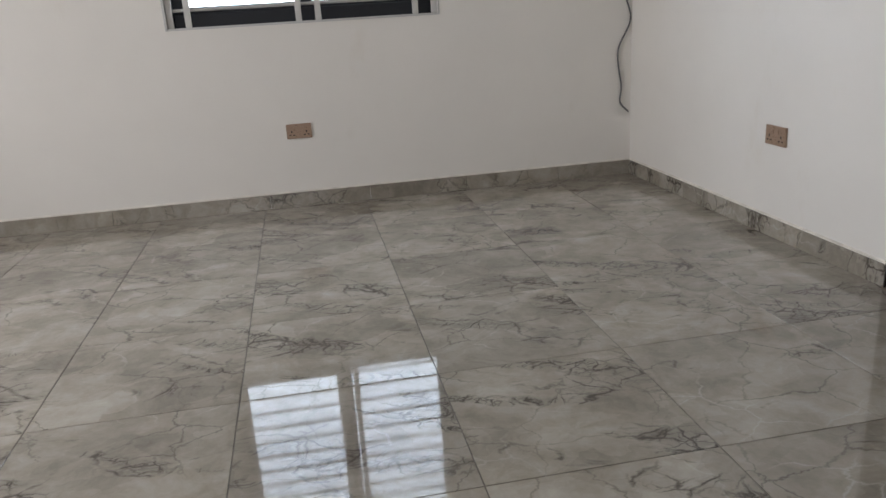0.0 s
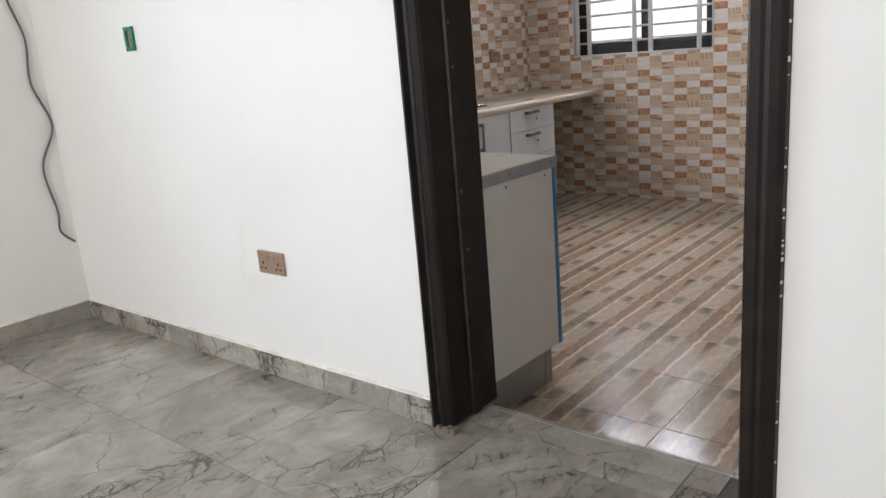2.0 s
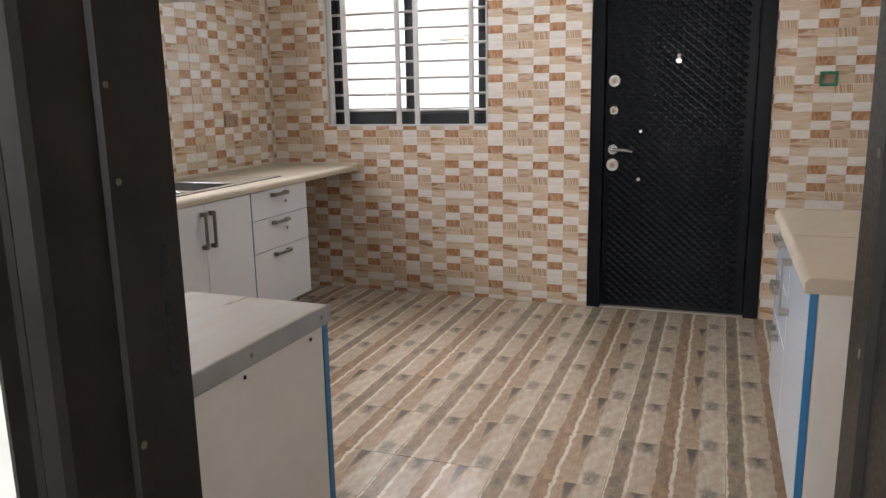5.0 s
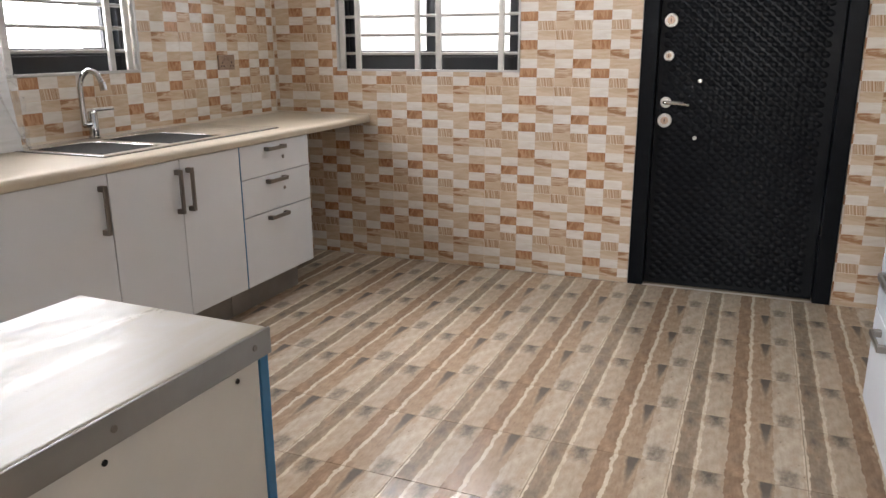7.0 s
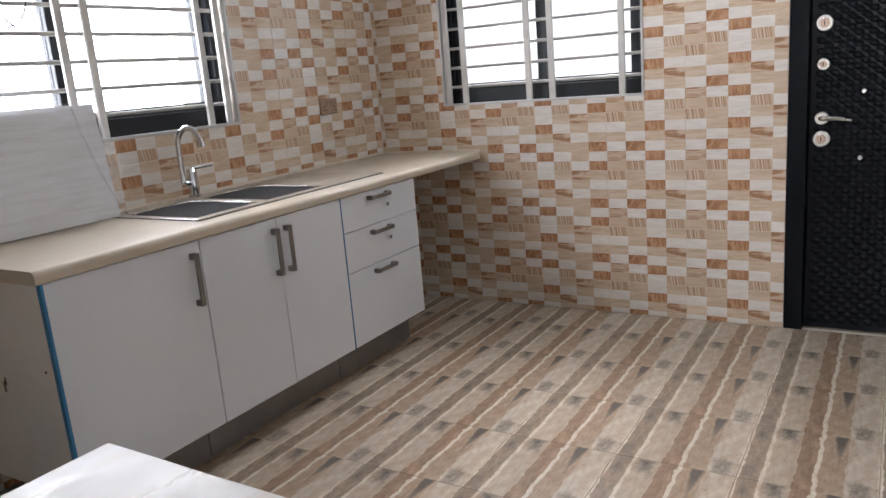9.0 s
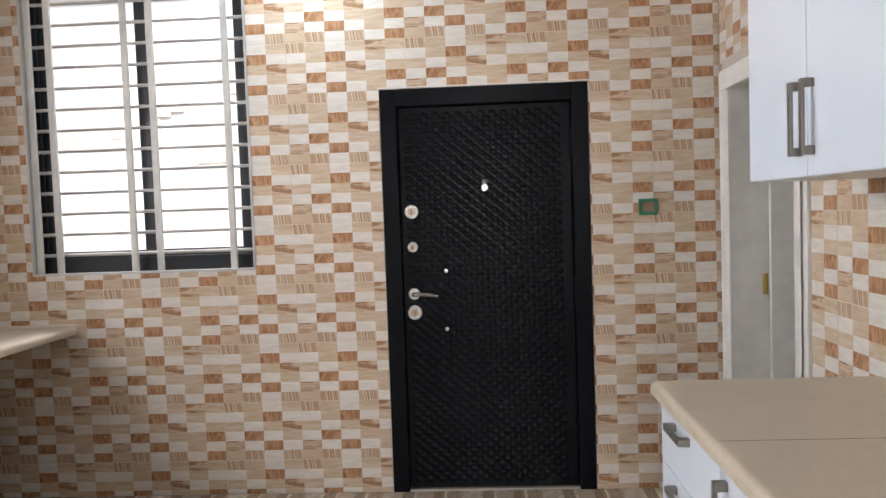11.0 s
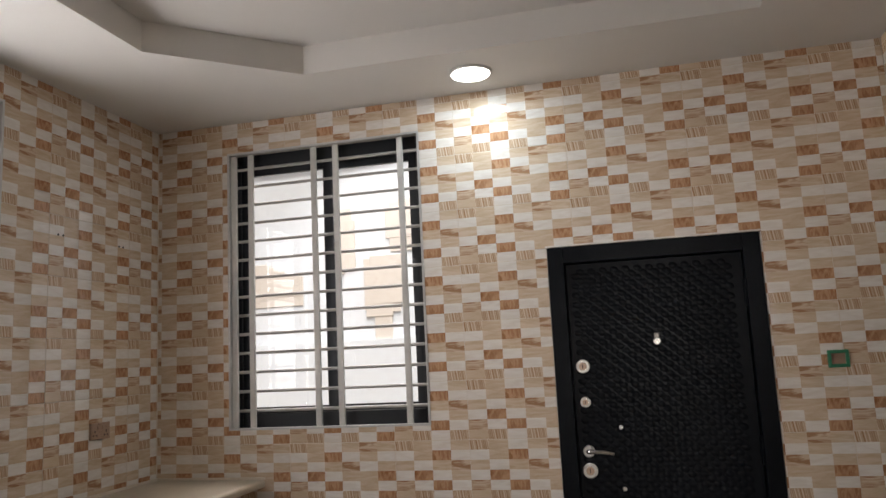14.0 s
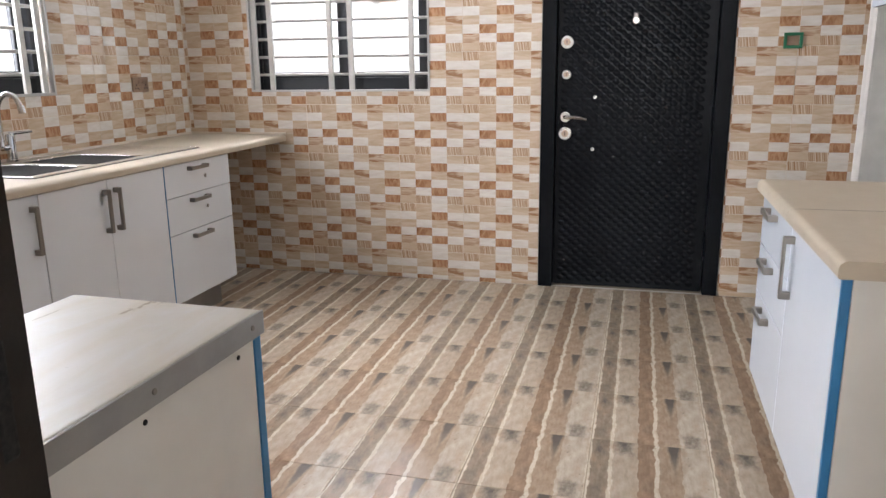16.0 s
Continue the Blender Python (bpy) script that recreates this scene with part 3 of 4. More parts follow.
def jamb_outline(outer, inner, sign, slant):
    """The plan of one jamb: moulded face, flat lining, raised stop, rebate. sign: the way into the opening."""
    s = sign
    mid = (outer + inner) / 2
    return [(XL + 0.002, outer), (FX0 + 0.016, outer + s * 0.003), (FX0 + 0.003, outer + s * 0.014), (FX0, outer + s * 0.024), (FX0 + 0.006 + slant * 0.45, mid - s * 0.006), (FX0 + 0.006 + slant * 0.55, mid + s * 0.004), (FX0 + slant * 0.6, mid + s * 0.012), (FX0 + 0.002 + slant * 0.9, inner - s * 0.008),
            (FX0 + 0.010 + slant, inner - s * 0.001), (FX0 + 0.135, inner - s * 0.001), (FX0 + 0.138, inner + s * 0.008), (FX0 + 0.178, inner + s * 0.008), (FX0 + 0.181, inner - s * 0.001), (FX1, inner), (FX1, inner - s * 0.05), (XW - 0.01, inner - s * 0.05), (XW - 0.01, inner - s * 0.036), (XL + 0.002, inner - s * 0.036)]


HEAD = 2.06
for name, outer, inner, sg, slant in (("jamb", 2.535, 2.46, -1, 0.03), ("jamb", 1.5, 1.58, 1, 0.0)):
    bm = bmesh.new()
    o = jamb_outline(outer, inner, sg, slant)
    prism(bm, o, 0.012, HEAD + 0.1, "z")
    j = part(name, bm, BROWN_STEEL, frame_w)
    bm = bmesh.new()
    random.seed(4 + sg)
    for k in range(5):
        y = outer + sg * (0.01 + 0.02 * k)
        box(bm, FX0 + 0.004, FX0 + 0.03, y - 0.009, y + 0.009, 0.0, 0.008 + 0.02 * random.random(), 0.002, 1)
    part("chipped_foot", bm, CHIP, j, "broken filler at the foot")
    if sg < 0:
        for z, hgt in ((1.135, 0.05), (0.985, 0.115), (1.62, 0.14)):
            part("strike_slot", bbox(FX0 + 0.225, FX0 + 0.245, inner - 0.0006, inner + 0.012, z - LZ, z - LZ + hgt, bevel=0.004), SLOT, j, "black lock slot")
    bm = bmesh.new()
    random.seed(11 + sg)
    for k in range(4):
        z = 0.25 + random.random() * 1.5
        x = FX0 + 0.145 + random.random() * 0.02
        disc(bm, (x, inner + sg * 0.008, z), (0, sg, 0), 0.003 + random.random() * 0.003, 0.0012, 10, 0.0004)
    part("screw_head", bm, SCUFF, j, "dusty screw heads and paint chips")
bm = bmesh.new()
random.seed(23)
for k in range(22):
    z = 0.15 + random.random() * 1.7
    r = 0.0008 + 0.0028 * random.random() ** 3
    box(bm, FX0 + 0.014, FX0 + 0.022, 1.5 - 0.0006, 1.5 + 0.0025, z, z + r * (1.5 + 4 * random.random()), 0.0005, 1)
part("paint_chip", bm, PLASTER_FLECK, j, "pale flecks where the paint has chipped")
part("head", bbox(FX0, FX1, 1.5, 2.535, HEAD, HEAD + 0.1, bevel=0.008), BROWN_STEEL, frame_w)

# ---- black security door ----
door = thing("security_door", (XE, 1.449, 0.0), "black embossed steel security door, shut, in a black frame", "door")
W, H = DOOR_E[1] - DOOR_E[0], DOOR_E[3]
bm = bmesh.new()
for a in ((0.003, 0.085, 0.0, H - 0.003), (W - 0.085, W - 0.003, 0.0, H - 0.003), (0.085, W - 0.085, H - 0.088, H - 0.003)):
    box(bm, -0.008, 0.09, a[0], a[1], a[2], a[3], 0.004)
part("frame", bm, BLACK_STEEL, door)
bm = bmesh.new()
for a in ((0.05, 0.125, 0.0, H - 0.003), (W - 0.125, W - 0.05, 0.0, H - 0.003), (0.125, W - 0.125, H - 0.13, H - 0.003)):
    box(bm, 0.088, 0.12, *a)
part("stop", bm, BLACK_STEEL, door)
L0, L1, Z0, Z1 = 0.09, W - 0.09, 0.011, H - 0.093
leaf = part("leaf", bbox(0.028, 0.085, L0, L1, Z0, Z1, bevel=0.004), BLACK_STEEL, door)
bm = bmesh.new()
P0, P1, Q0, Q1 = L0 + 0.055, L1 - 0.03, Z0 + 0.03, Z1 - 0.03
nx, nz = 27, 78
for i in range(nx):
    for k in range(nz):
        if (i + k) % 2:
            continue
        cy, cz = P0 + (i + 0.5) * (P1 - P0) / nx, Q0 + (k + 0.5) * (Q1 - Q0) / nz
        dy, dz = (P1 - P0) / nx * 0.92, (Q1 - Q0) / nz * 0.92
        rings = []
        for rad, out in ((1.0, 0.0278), (0.72, 0.0256), (0.34, 0.0242)):
            rings.append([bm.verts.new((out, cy + rad * (0.80 * dy * math.cos(q) + 0.18 * dy * math.sin(q)), cz + rad * 0.80 * dz * math.sin(q))) for q in (math.pi * n / 4 for n in range(8))])
        for ra, rb in zip(rings, rings[1:]):
            for q in range(8):
                bm.faces.new((ra[q], ra[(q + 1) % 8], rb[(q + 1) % 8], rb[q]))
        bm.faces.new(rings[-1])
part("embossed_panel", bm, BLACK_STEEL, leaf, "small raised studs pressed in the steel", smooth=True)
DY = 1.449
for z, r in ((1.452, 0.036), (1.271, 0.027), (0.932, 0.038)):
    y = 2.357 - DY
    bm = disc(bmesh.new(), (0.03, y, z), (-1, 0, 0), r, 0.012, 28, 0.004)
    rose = part("lock_rose", bm, SATIN, leaf, "round satin metal escutcheon")
    part("cylinder", disc(bmesh.new(), (0.018, y, z), (-1, 0, 0), r * 0.55, 0.006, 20, 0.002), BRONZE, rose)
    part("keyway", bbox(0.0105, 0.013, y - 0.002, y + 0.002, z - r * 0.28, z + r * 0.28), SLOT, rose)
lever = part("lever_rose", disc(bmesh.new(), (0.03, 2.357 - DY, 1.028), (-1, 0, 0), 0.03, 0.014, 28, 0.004), SATIN, leaf)
y0 = 2.357 - DY
part("lever", tube(bmesh.new(), curve_points([(0.02, y0, 1.028), (-0.02, y0, 1.03), (-0.028, y0 - 0.02, 1.03), (-0.026, y0 - 0.07, 1.028), (-0.02, y0 - 0.125, 1.018)]), [0.011] * 17 + [0.010] * 12 + [0.008] * 4, 12), CHROME, lever, "curved chrome lever")
part("peephole", disc(bmesh.new(), (0.03, 1.979 - DY, 1.562), (-1, 0, 0), 0.019, 0.02, 20, 0.004), SATIN, leaf, "bright round viewer")
part("peephole_cover", bbox(0.012, 0.026, 1.979 - DY - 0.013, 1.979 - DY + 0.013, 1.57, 1.605, bevel=0.005), HANDLE, leaf)
for y, z in ((2.19, 1.142), (2.195, 0.842)):
    part("stud", disc(bmesh.new(), (0.03, y - DY, z), (-1, 0, 0), 0.011, 0.008, 16, 0.003), SATIN, leaf)
for z in (0.3, 1.02, 1.78):
    part("hinge", tube(bmesh.new(), [(0.018, L0 - 0.004, z - 0.07), (0.018, L0 - 0.004, z + 0.07)], 0.011, 12), BLACK_STEEL, door)
# tan strip stands in for the line of light under the leaf
part("sill", bbox(0.03, 0.15, 0.088, W - 0.088, -0.002, 0.0022), TAN_GROUT, door, "thin tan threshold strip drawn for the line of light under the door")
tagged(part("door_edge_trim", bbox(XE - 0.006, XE + 0.006, 1.443, 2.506, 2.076, 2.084), C_WHITE), "cut tile edge over the black door", "trim", kind="structure")

# ---- white inner door in the south wall ----
wd = thing("inner_door", (0, YS, 0), "white painted inner door standing open, with white casing", "door")
bm = bmesh.new()
x0, x1, zt = 5.66, 6.432, 1.985
for a, b, o in ((x1, x1 + 0.095, 1), (x0 - 0.095, x0, -1)):
    prism(bm, [(a, 0.0), (b, 0.0), (b, 0.022), ((a + b) / 2 + o * 0.02, 0.026), ((a + b) / 2, 0.016), (a, 0.012)], 0.0, zt, "z")
casing = part("casing", bm, WHITE_DOOR, wd)
part("casing_head", bbox(x0 - 0.095, x1 + 0.095, 0.0, 0.024, zt, zt + 0.095, bevel=0.006), WHITE_DOOR, wd)
bm = bmesh.new()
for a, b in ((x1, x1 + 0.06), (x0 - 0.06, x0)):
    box(bm, a, b, -0.17, -0.001, 0.0, zt)
part("jamb", bm, WHITE_DOOR, wd)
part("jamb_head", bbox(x0 - 0.06, x1 + 0.06, -0.17, -0.001, zt, zt + 0.06), WHITE_DOOR, wd)
leafm = part("leaf", bbox(-0.045, 0.0, -0.75, 0.0, 0.01, 1.98, bevel=0.004), WHITE_DOOR, wd)
leafm.matrix_local = pose(x1 - 0.02, -0.165, 0, 0, 0, -8)
for z in (0.25, 1.0, 1.72):
    part("hinge", tube(bmesh.new(), [(x1 - 0.008, -0.15, z), (x1 - 0.008, -0.15, z + 0.1)], 0.011, 10), BRASS, wd, "brass hinge")
# the unlit room's shade is put into this wall's grey
wall("wall_store", "y", -1.0, -0.9, (4.8, 7.2), [], plain("unlit_wall_grey", (0.40, 0.39, 0.36), 0.7), 0, CZ, "wall of the room behind the inner door, greyed as unlit")
bm = bmesh.new()
box(bm, 4.8, 4.9, -0.9, YS - 0.16, 0, CZ)
box(bm, 7.1, 7.2, -0.9, YS - 0.16, 0, CZ)
box(bm, 4.8, 7.2, -0.9, YS - 0.16, CZ, CZ + 0.1)
tagged(part("wall_store_sides", bm, WHITE_WALL), "plain walls of the room behind", "wall", kind="structure")
tagged(part("floor_store", bbox(4.8, 7.2, -0.9, YS - 0.1, -0.15, -0.004), MARBLE), "grey floor of the room behind", "floor", kind="structure")
tagged(part("cut_tile_gap", bbox(5.62, 6.52, YS - 0.004, YS + 0.0065, 2.08, 2.135), RENDERED), "bare cement patch over the white door casing", "trim", kind="structure")


# ---- kitchen units ----
def bar_handle(parent, at, length, out, upright):
    """A flat bar pull on two feet. Drawn with the front at y = 0 and the room towards -y."""
    bm = bmesh.new()
    x, z = at
    if upright:
        box(bm, x - 0.0095, x + 0.0095, -out, -out + 0.009, z, z + length, 0.002)
        for q in (z, z + length - 0.022):
            box(bm, x - 0.0105, x + 0.0105, -out + 0.004, 0.0, q, q + 0.022, 0.002)
    else:
        box(bm, x, x + length, -out, -out + 0.009, z - 0.0095, z + 0.0095, 0.002)
        for q in (x, x + length - 0.022):
            box(bm, q, q + 0.022, -out + 0.004, 0.0, z - 0.0105, z + 0.0105, 0.002)
    return part("handle", bm, HANDLE, parent, "brushed pewter bar pull")


def base_unit(name, m, w, depth, z0, z1, fronts, label, front_mat, tape="", plinth=True, group="kitchen base units", film=0.014, pull=(0.0, 0.0), locks=True):
    """A base cabinet; fronts is a list of (x0, x1, z0, z1, handle)."""
    ob = new(name)
    ob.matrix_world = m
    tagged(ob, label, "cabinet", group)
    part("body", bbox(0.001, w - 0.001, 0.002, depth, z0, z1, bevel=0.001, seg=1), CARCASS, ob)
    if plinth:
        part("plinth", bbox(0.002, w - 0.002, 0.095, 0.11, 0.0, z0 - 0.002), PLINTH, ob, "brushed grey plinth")
        for fx in (0.06, w - 0.06):
            part("foot", tube(bmesh.new(), [(fx, 0.16, 0.0), (fx, 0.16, z0)], 0.016, 10), RUBBER, ob)
    for a, b, c, d, h in fronts:
        kind = "drawer_front" if h == "drawer" else "door"
        f = part(kind, bbox(a + 0.0018, b - 0.0018, -0.018, 0.0, c + 0.0018, d - 0.0018, bevel=0.0015), front_mat, ob)
        if h == "drawer":
            bm_at = ((a + b) / 2 - 0.08 + pull[0], d - 0.032 + pull[1])
            hh = bar_handle(f, bm_at, 0.16, 0.032, False)
            hh.matrix_local = pose(0, -0.018, 0)
            if locks and d - c < 0.25:
                part("lock", disc(bmesh.new(), (b - 0.245, -0.018, d - 0.088), (0, -1, 0), 0.010, 0.003, 14, 0.001), HANDLE, f, "small round drawer lock")
        elif h in ("left", "right"):
            hx = (a + 0.035 if h == "left" else b - 0.035) + pull[0]
            hh = bar_handle(f, (hx, d - 0.23 + pull[1]), 0.19, 0.032, True)
            hh.matrix_local = pose(0, -0.018, 0)
    if tape == "left":
        part("edge_film", bbox(-0.0012, film, -0.0195, 0.0, z0, z1), BLUE_TAPE, ob, "strip of blue protective film")
    if tape == "right":
        part("edge_film", bbox(w - film, w + 0.0012, -0.0195, 0.0, z0, z1), BLUE_TAPE, ob, "strip of blue protective film")
    return ob


# north run; fronts face -y
FY = 4.168
end_unit = base_unit("base_cabinet", pose(3.873, FY, 0), 0.588, 0.60, 0.165, 0.868, [(0, 0.588, 0.165, 0.868, "right")], "white base cabinet with one door and blue edge film", LACQUER, "left", film=0.008, pull=(-0.006, 0.0))
part("screw_hole", disc(bmesh.new(), (0.001, 0.044, 0.59), (-1, 0, 0), 0.0045, 0.0016, 10, 0.0005), RUBBER, end_unit, "dark screw hole")
part("scar", bbox(-0.0012, 0.002, 0.288, 0.297, 0.49, 0.525, bevel=0.0006, seg=1), CHIP, end_unit, "chipped mark in the side panel")
part("scar", bbox(-0.001, 0.002, 0.280, 0.285, 0.515, 0.54, bevel=0.0005, seg=1), RUBBER, end_unit)
base_unit("sink_cabinet", pose(4.463, FY, 0), 0.80, 0.60, 0.165, 0.868, [(0, 0.393, 0.165, 0.868, "right"), (0.393, 0.80, 0.165, 0.868, "left")], "white two-door cabinet under the sink", LACQUER, pull=(0.008, 0.0))
base_unit("drawer_cabinet", pose(5.265, FY, 0), 0.603, 0.60, 0.165, 0.868, [(0, 0.603, 0.705, 0.868, "drawer"), (0, 0.603, 0.518, 0.705, "drawer"), (0, 0.603, 0.165, 0.518, "drawer")], "white cabinet with three lockable drawers", LACQUER, "left", film=0.002, pull=(-0.026, 0.0))


def worktop(name, m, w, depth, z, thick, mat, label, holes=()):
    """A laminate top with a rounded front edge at y = 0."""
    r, q = 0.02, 0.007
    nose = [(q - q * math.cos(a), z - thick + q - q * math.sin(a)) for a in (math.pi / 2 * (1 - k / 3) for k in range(4))]
    nose += [(r - r * math.cos(a), z - r + r * math.sin(a)) for a in (math.pi / 2 * k / 6 for k in range(7))]
    ob = new(name)
    ob.matrix_world = m
    tagged(ob, label, "worktop")
    bm = prism(bmesh.new(), nose + [(0.03, z), (0.03, z - thick)], 0.0, w, "x")
    part("front_edge", bm, mat, ob, smooth=False)
    bm = bmesh.new()
    for u0, u1, v0, v1 in cut_rects((0.0, w, 0.03, depth), list(holes)):
        box(bm, u0, u1, v0, v1, z - thick, z)
    part("top", bm, mat, ob)
    return ob


CX, CY, CT = 3.858, 4.142, 0.91
SX0, SX1, SY0, SY1 = 4.56, 5.738, 4.252, 4.80
worktop("worktop_north", pose(CX, CY, 0), XE - CX, YN - CY - 0.002, CT, 0.042, WORKTOP, "sand-coloured laminate worktop with a rounded front, dusty", [(SX0 - CX + 0.02, SX1 - CX - 0.02, SY0 - CY + 0.02, SY1 - CY - 0.02)])
tagged(part("upstand", bbox(CX, XE - 0.002, YN - 0.014, YN - 0.002, CT + 0.001, CT + 0.014), PALE_GROUT), "rough sealant line where the worktop meets the tiles", "sealant", kind="structure")
tagged(part("corner_trim", bbox(XE - 0.012, XE - 0.001, CY - 0.002, YN - 0.016, CT + 0.001, CT + 0.013), PALE_GROUT), "pale sealant along the end of the worktop", "sealant", kind="structure")


def bowl(bm, x0, x1, y0, y1, z, depth, mat_index=0):
    """A rounded basin sunk from height z: rings that narrow and go down."""
    rings = []
    n = 32
    for inset, d in ((0.0, 0.0), (0.006, 0.003), (0.012, 0.02), (0.02, depth * 0.8), (0.035, depth * 0.96), (0.06, depth)):
        ring = []
        for k in range(n):
            a = 2 * math.pi * (k + 0.5) / n
            ex = 0.42
            cx, sx = math.cos(a), math.sin(a)
            u = math.copysign(abs(cx) ** ex, cx)
            v = math.copysign(abs(sx) ** ex, sx)
            ring.append(bm.verts.new(((x0 + x1) / 2 + u * ((x1 - x0) / 2 - inset), (y0 + y1) / 2 + v * ((y1 - y0) / 2 - inset), z - d)))
        rings.append(ring)
    for a, b in zip(rings, rings[1:]):
        for k in range(n):
            bm.faces.new((a[k], a[(k + 1) % n], b[(k + 1) % n], b[k]))
    bm.faces.new(rings[-1][::-1])
    return rings[0]


sink = thing("sink", (SX0, SY0, CT), "double-bowl stainless steel sink set in the worktop", "sink")
sw, sd = SX1 - SX0, SY1 - SY0
holes = [(0.035, 0.37, 0.045, 0.46), (0.415, 0.78, 0.045, 0.46)]
bm = bmesh.new()
for u0, u1, v0, v1 in cut_rects((0, sw, 0, sd), holes):
    box(bm, u0, u1, v0, v1, 0.001, 0.005)
part("rim", bm, SANDY_STEEL, sink, "steel rim and drainer, tinted like the brown tiles they mirror")
part("rim_edge", tube(bmesh.new(), [(0, 0, 0.003), (sw, 0, 0.003), (sw, sd, 0.003), (0, sd, 0.003), (0, 0, 0.003)], 0.004, 8), STEEL, sink)
# black sheet, wider in front, paints the shadow gap under the rim
part("seal", bbox(-0.006, sw + 0.005, -0.013, sd + 0.004, 0.0004, 0.0016), RUBBER, sink, "black sheet drawn as the shadow under the rim")
for u0, u1, v0, v1 in holes:
    bm = bmesh.new()
    bowl(bm, u0 - 0.004, u1 + 0.004, v0 - 0.004, v1 + 0.004, 0.0055, 0.16)
    b = part("bowl", bm, STEEL, sink, smooth=True)
    part("drain", disc(bmesh.new(), ((u0 + u1) / 2, (v0 + v1) / 2, -0.155), (0, 0, 1), 0.04, 0.004, 24), CHROME, b)

for k in range(6):
    part("drainer_groove", bbox(0.82, 1.14, 0.10 + k * 0.055, 0.112 + k * 0.055, 0.0045, 0.0065, bevel=0.0009, seg=1), SANDY_STEEL, sink)

tap = thing("tap", (5.005, 4.768, CT + 0.005), "chrome swan-neck mixer tap behind the sink", "tap")
part("base", disc(bmesh.new(), (0, 0, 0), (0, 0, 1), 0.028, 0.012, 24, 0.003), CHROME, tap, smooth=False)
part("body", tube(bmesh.new(), [(0, 0, 0.01), (0, 0, 0.118), (0, 0, 0.128)], [0.022, 0.022, 0.017], 20), CHROME, tap)
part("arm", tube(bmesh.new(), [(0, 0, 0.068), (-0.055, -0.004, 0.068)], 0.014, 14), CHROME, tap)
part("spout", tube(bmesh.new(), curve_points([(-0.053, -0.004, 0.064), (-0.056, -0.006, 0.18), (-0.055, -0.012, 0.262), (-0.042, -0.042, 0.308), (-0.024, -0.078, 0.302), (-0.014, -0.097, 0.258)], 10), 0.0125, 14), CHROME, tap, smooth=True)
part("nozzle", tube(bmesh.new(), [(-0.014, -0.097, 0.26), (-0.012, -0.102, 0.224)], 0.0155, 14), CHROME, tap)
part("lever", tube(bmesh.new(), [(0, 0, 0.127), (0.02, -0.012, 0.131), (0.085, -0.05, 0.134)], [0.012, 0.008, 0.005], 10), CHROME, tap)

# wrapped board leaning on the window bars
board = thing("wrapped_panel", (3.665, 4.705, CT + 0.001), "white cabinet panel in clear plastic wrap leaning on the window bars", "panel")
lean = pose(0, 0, 0, -7, 0, 0)
p1 = part("panel", bbox(0, 0.905, 0, 0.018, 0.006, 0.455, bevel=0.002), LACQUER, board)
p1.matrix_local = lean
bm = bmesh.new()
nxw, nzw = 60, 16
grid = [[None] * (nzw + 1) for _ in range(nxw + 1)]
for i in range(nxw + 1):
    for k in range(nzw + 1):
        u, w = i / nxw, k / nzw
        cr = noise.noise(Vector((u * 5, w * 22, 1.7))) * 0.006 + noise.noise(Vector((u * 19, w * 30, 4.1))) * 0.002
        edge = 0.012 * max(0, (u - 0.93) / 0.07)
        grid[i][k] = bm.verts.new((-0.02 + 0.965 * u + 0.012 * noise.noise(Vector((w * 9, 2.2, u))) * (u > 0.97), -0.008 - abs(cr) + edge, 0.002 + 0.46 * w))
for i in range(nxw):
    for k in range(nzw):
        bm.faces.new((grid[i][k], grid[i + 1][k], grid[i + 1][k + 1], grid[i][k + 1]))
p2 = part("wrap", bm, WRAP, board, "crumpled clear plastic", smooth=True)
p2.matrix_local = lean
bm = tube(bmesh.new(), curve_points([(0.80, -0.012, 0.46), (0.815, -0.018, 0.36), (0.85, -0.018, 0.2), (0.90, -0.014, 0.06), (0.93, -0.01, 0.0)]), 0.004, 6)
for k, (zz, w, hh) in enumerate(((0.30, 0.05, 0.10), (0.20, 0.06, 0.12), (0.08, 0.045, 0.09))):
    fb = bmesh.new()
    rows = []
    for i in range(7):
        rows.append([fb.verts.new((0.895 + w * i / 6 + 0.008 * noise.noise(Vector((i, q, k))), -0.012 + 0.02 * noise.noise(Vector((i * 0.8, q * 0.9, 3 + k))), zz + hh * (q / 6 - 0.5) * (1 - 0.5 * i / 6) - 0.01 * i / 6)) for q in range(7)])
    for i in range(6):
        for q in range(6):
            fb.faces.new((rows[i][q], rows[i + 1][q], rows[i + 1][q + 1], rows[i][q + 1]))
    pk = part("loose_wrap", fb, WRAP, board, "crumpled plastic hanging loose", smooth=True)
    pk.matrix_local = lean
p3 = part("tape_strip", bm, WRAP, board)
p3.matrix_local = lean

# small unit by the doorway, with a top that ends in a grey metal edge
IX, IY0, IY1, IT = 3.242, 2.577, 2.955, 0.91
isl = base_unit("side_cabinet", pose(IX - 0.008, IY0 + 0.002, 0, 0, 0, 88.7), IY1 - IY0 - 0.012, IX - 0.008 - XW - 0.004, 0.14, IT - 0.045, [(0, IY1 - IY0 - 0.012, 0.14, IT - 0.045, "right")], "narrow white base cabinet beside the doorway, blue film on its edge", LACQUER, "left", True)
for fx in (0.035, 0.285, 0.52):
    part("screw_hole", disc(bmesh.new(), (0.0005, 0.02 + fx, IT - 0.068), (-1, 0, 0), 0.0045, 0.0018, 10, 0.0005), RUBBER, isl, "dark screw hole")
part("side_plinth", bbox(0.004, 0.016, 0.06, 0.58, 0.0, 0.138), PLINTH, isl, "brushed grey plinth")
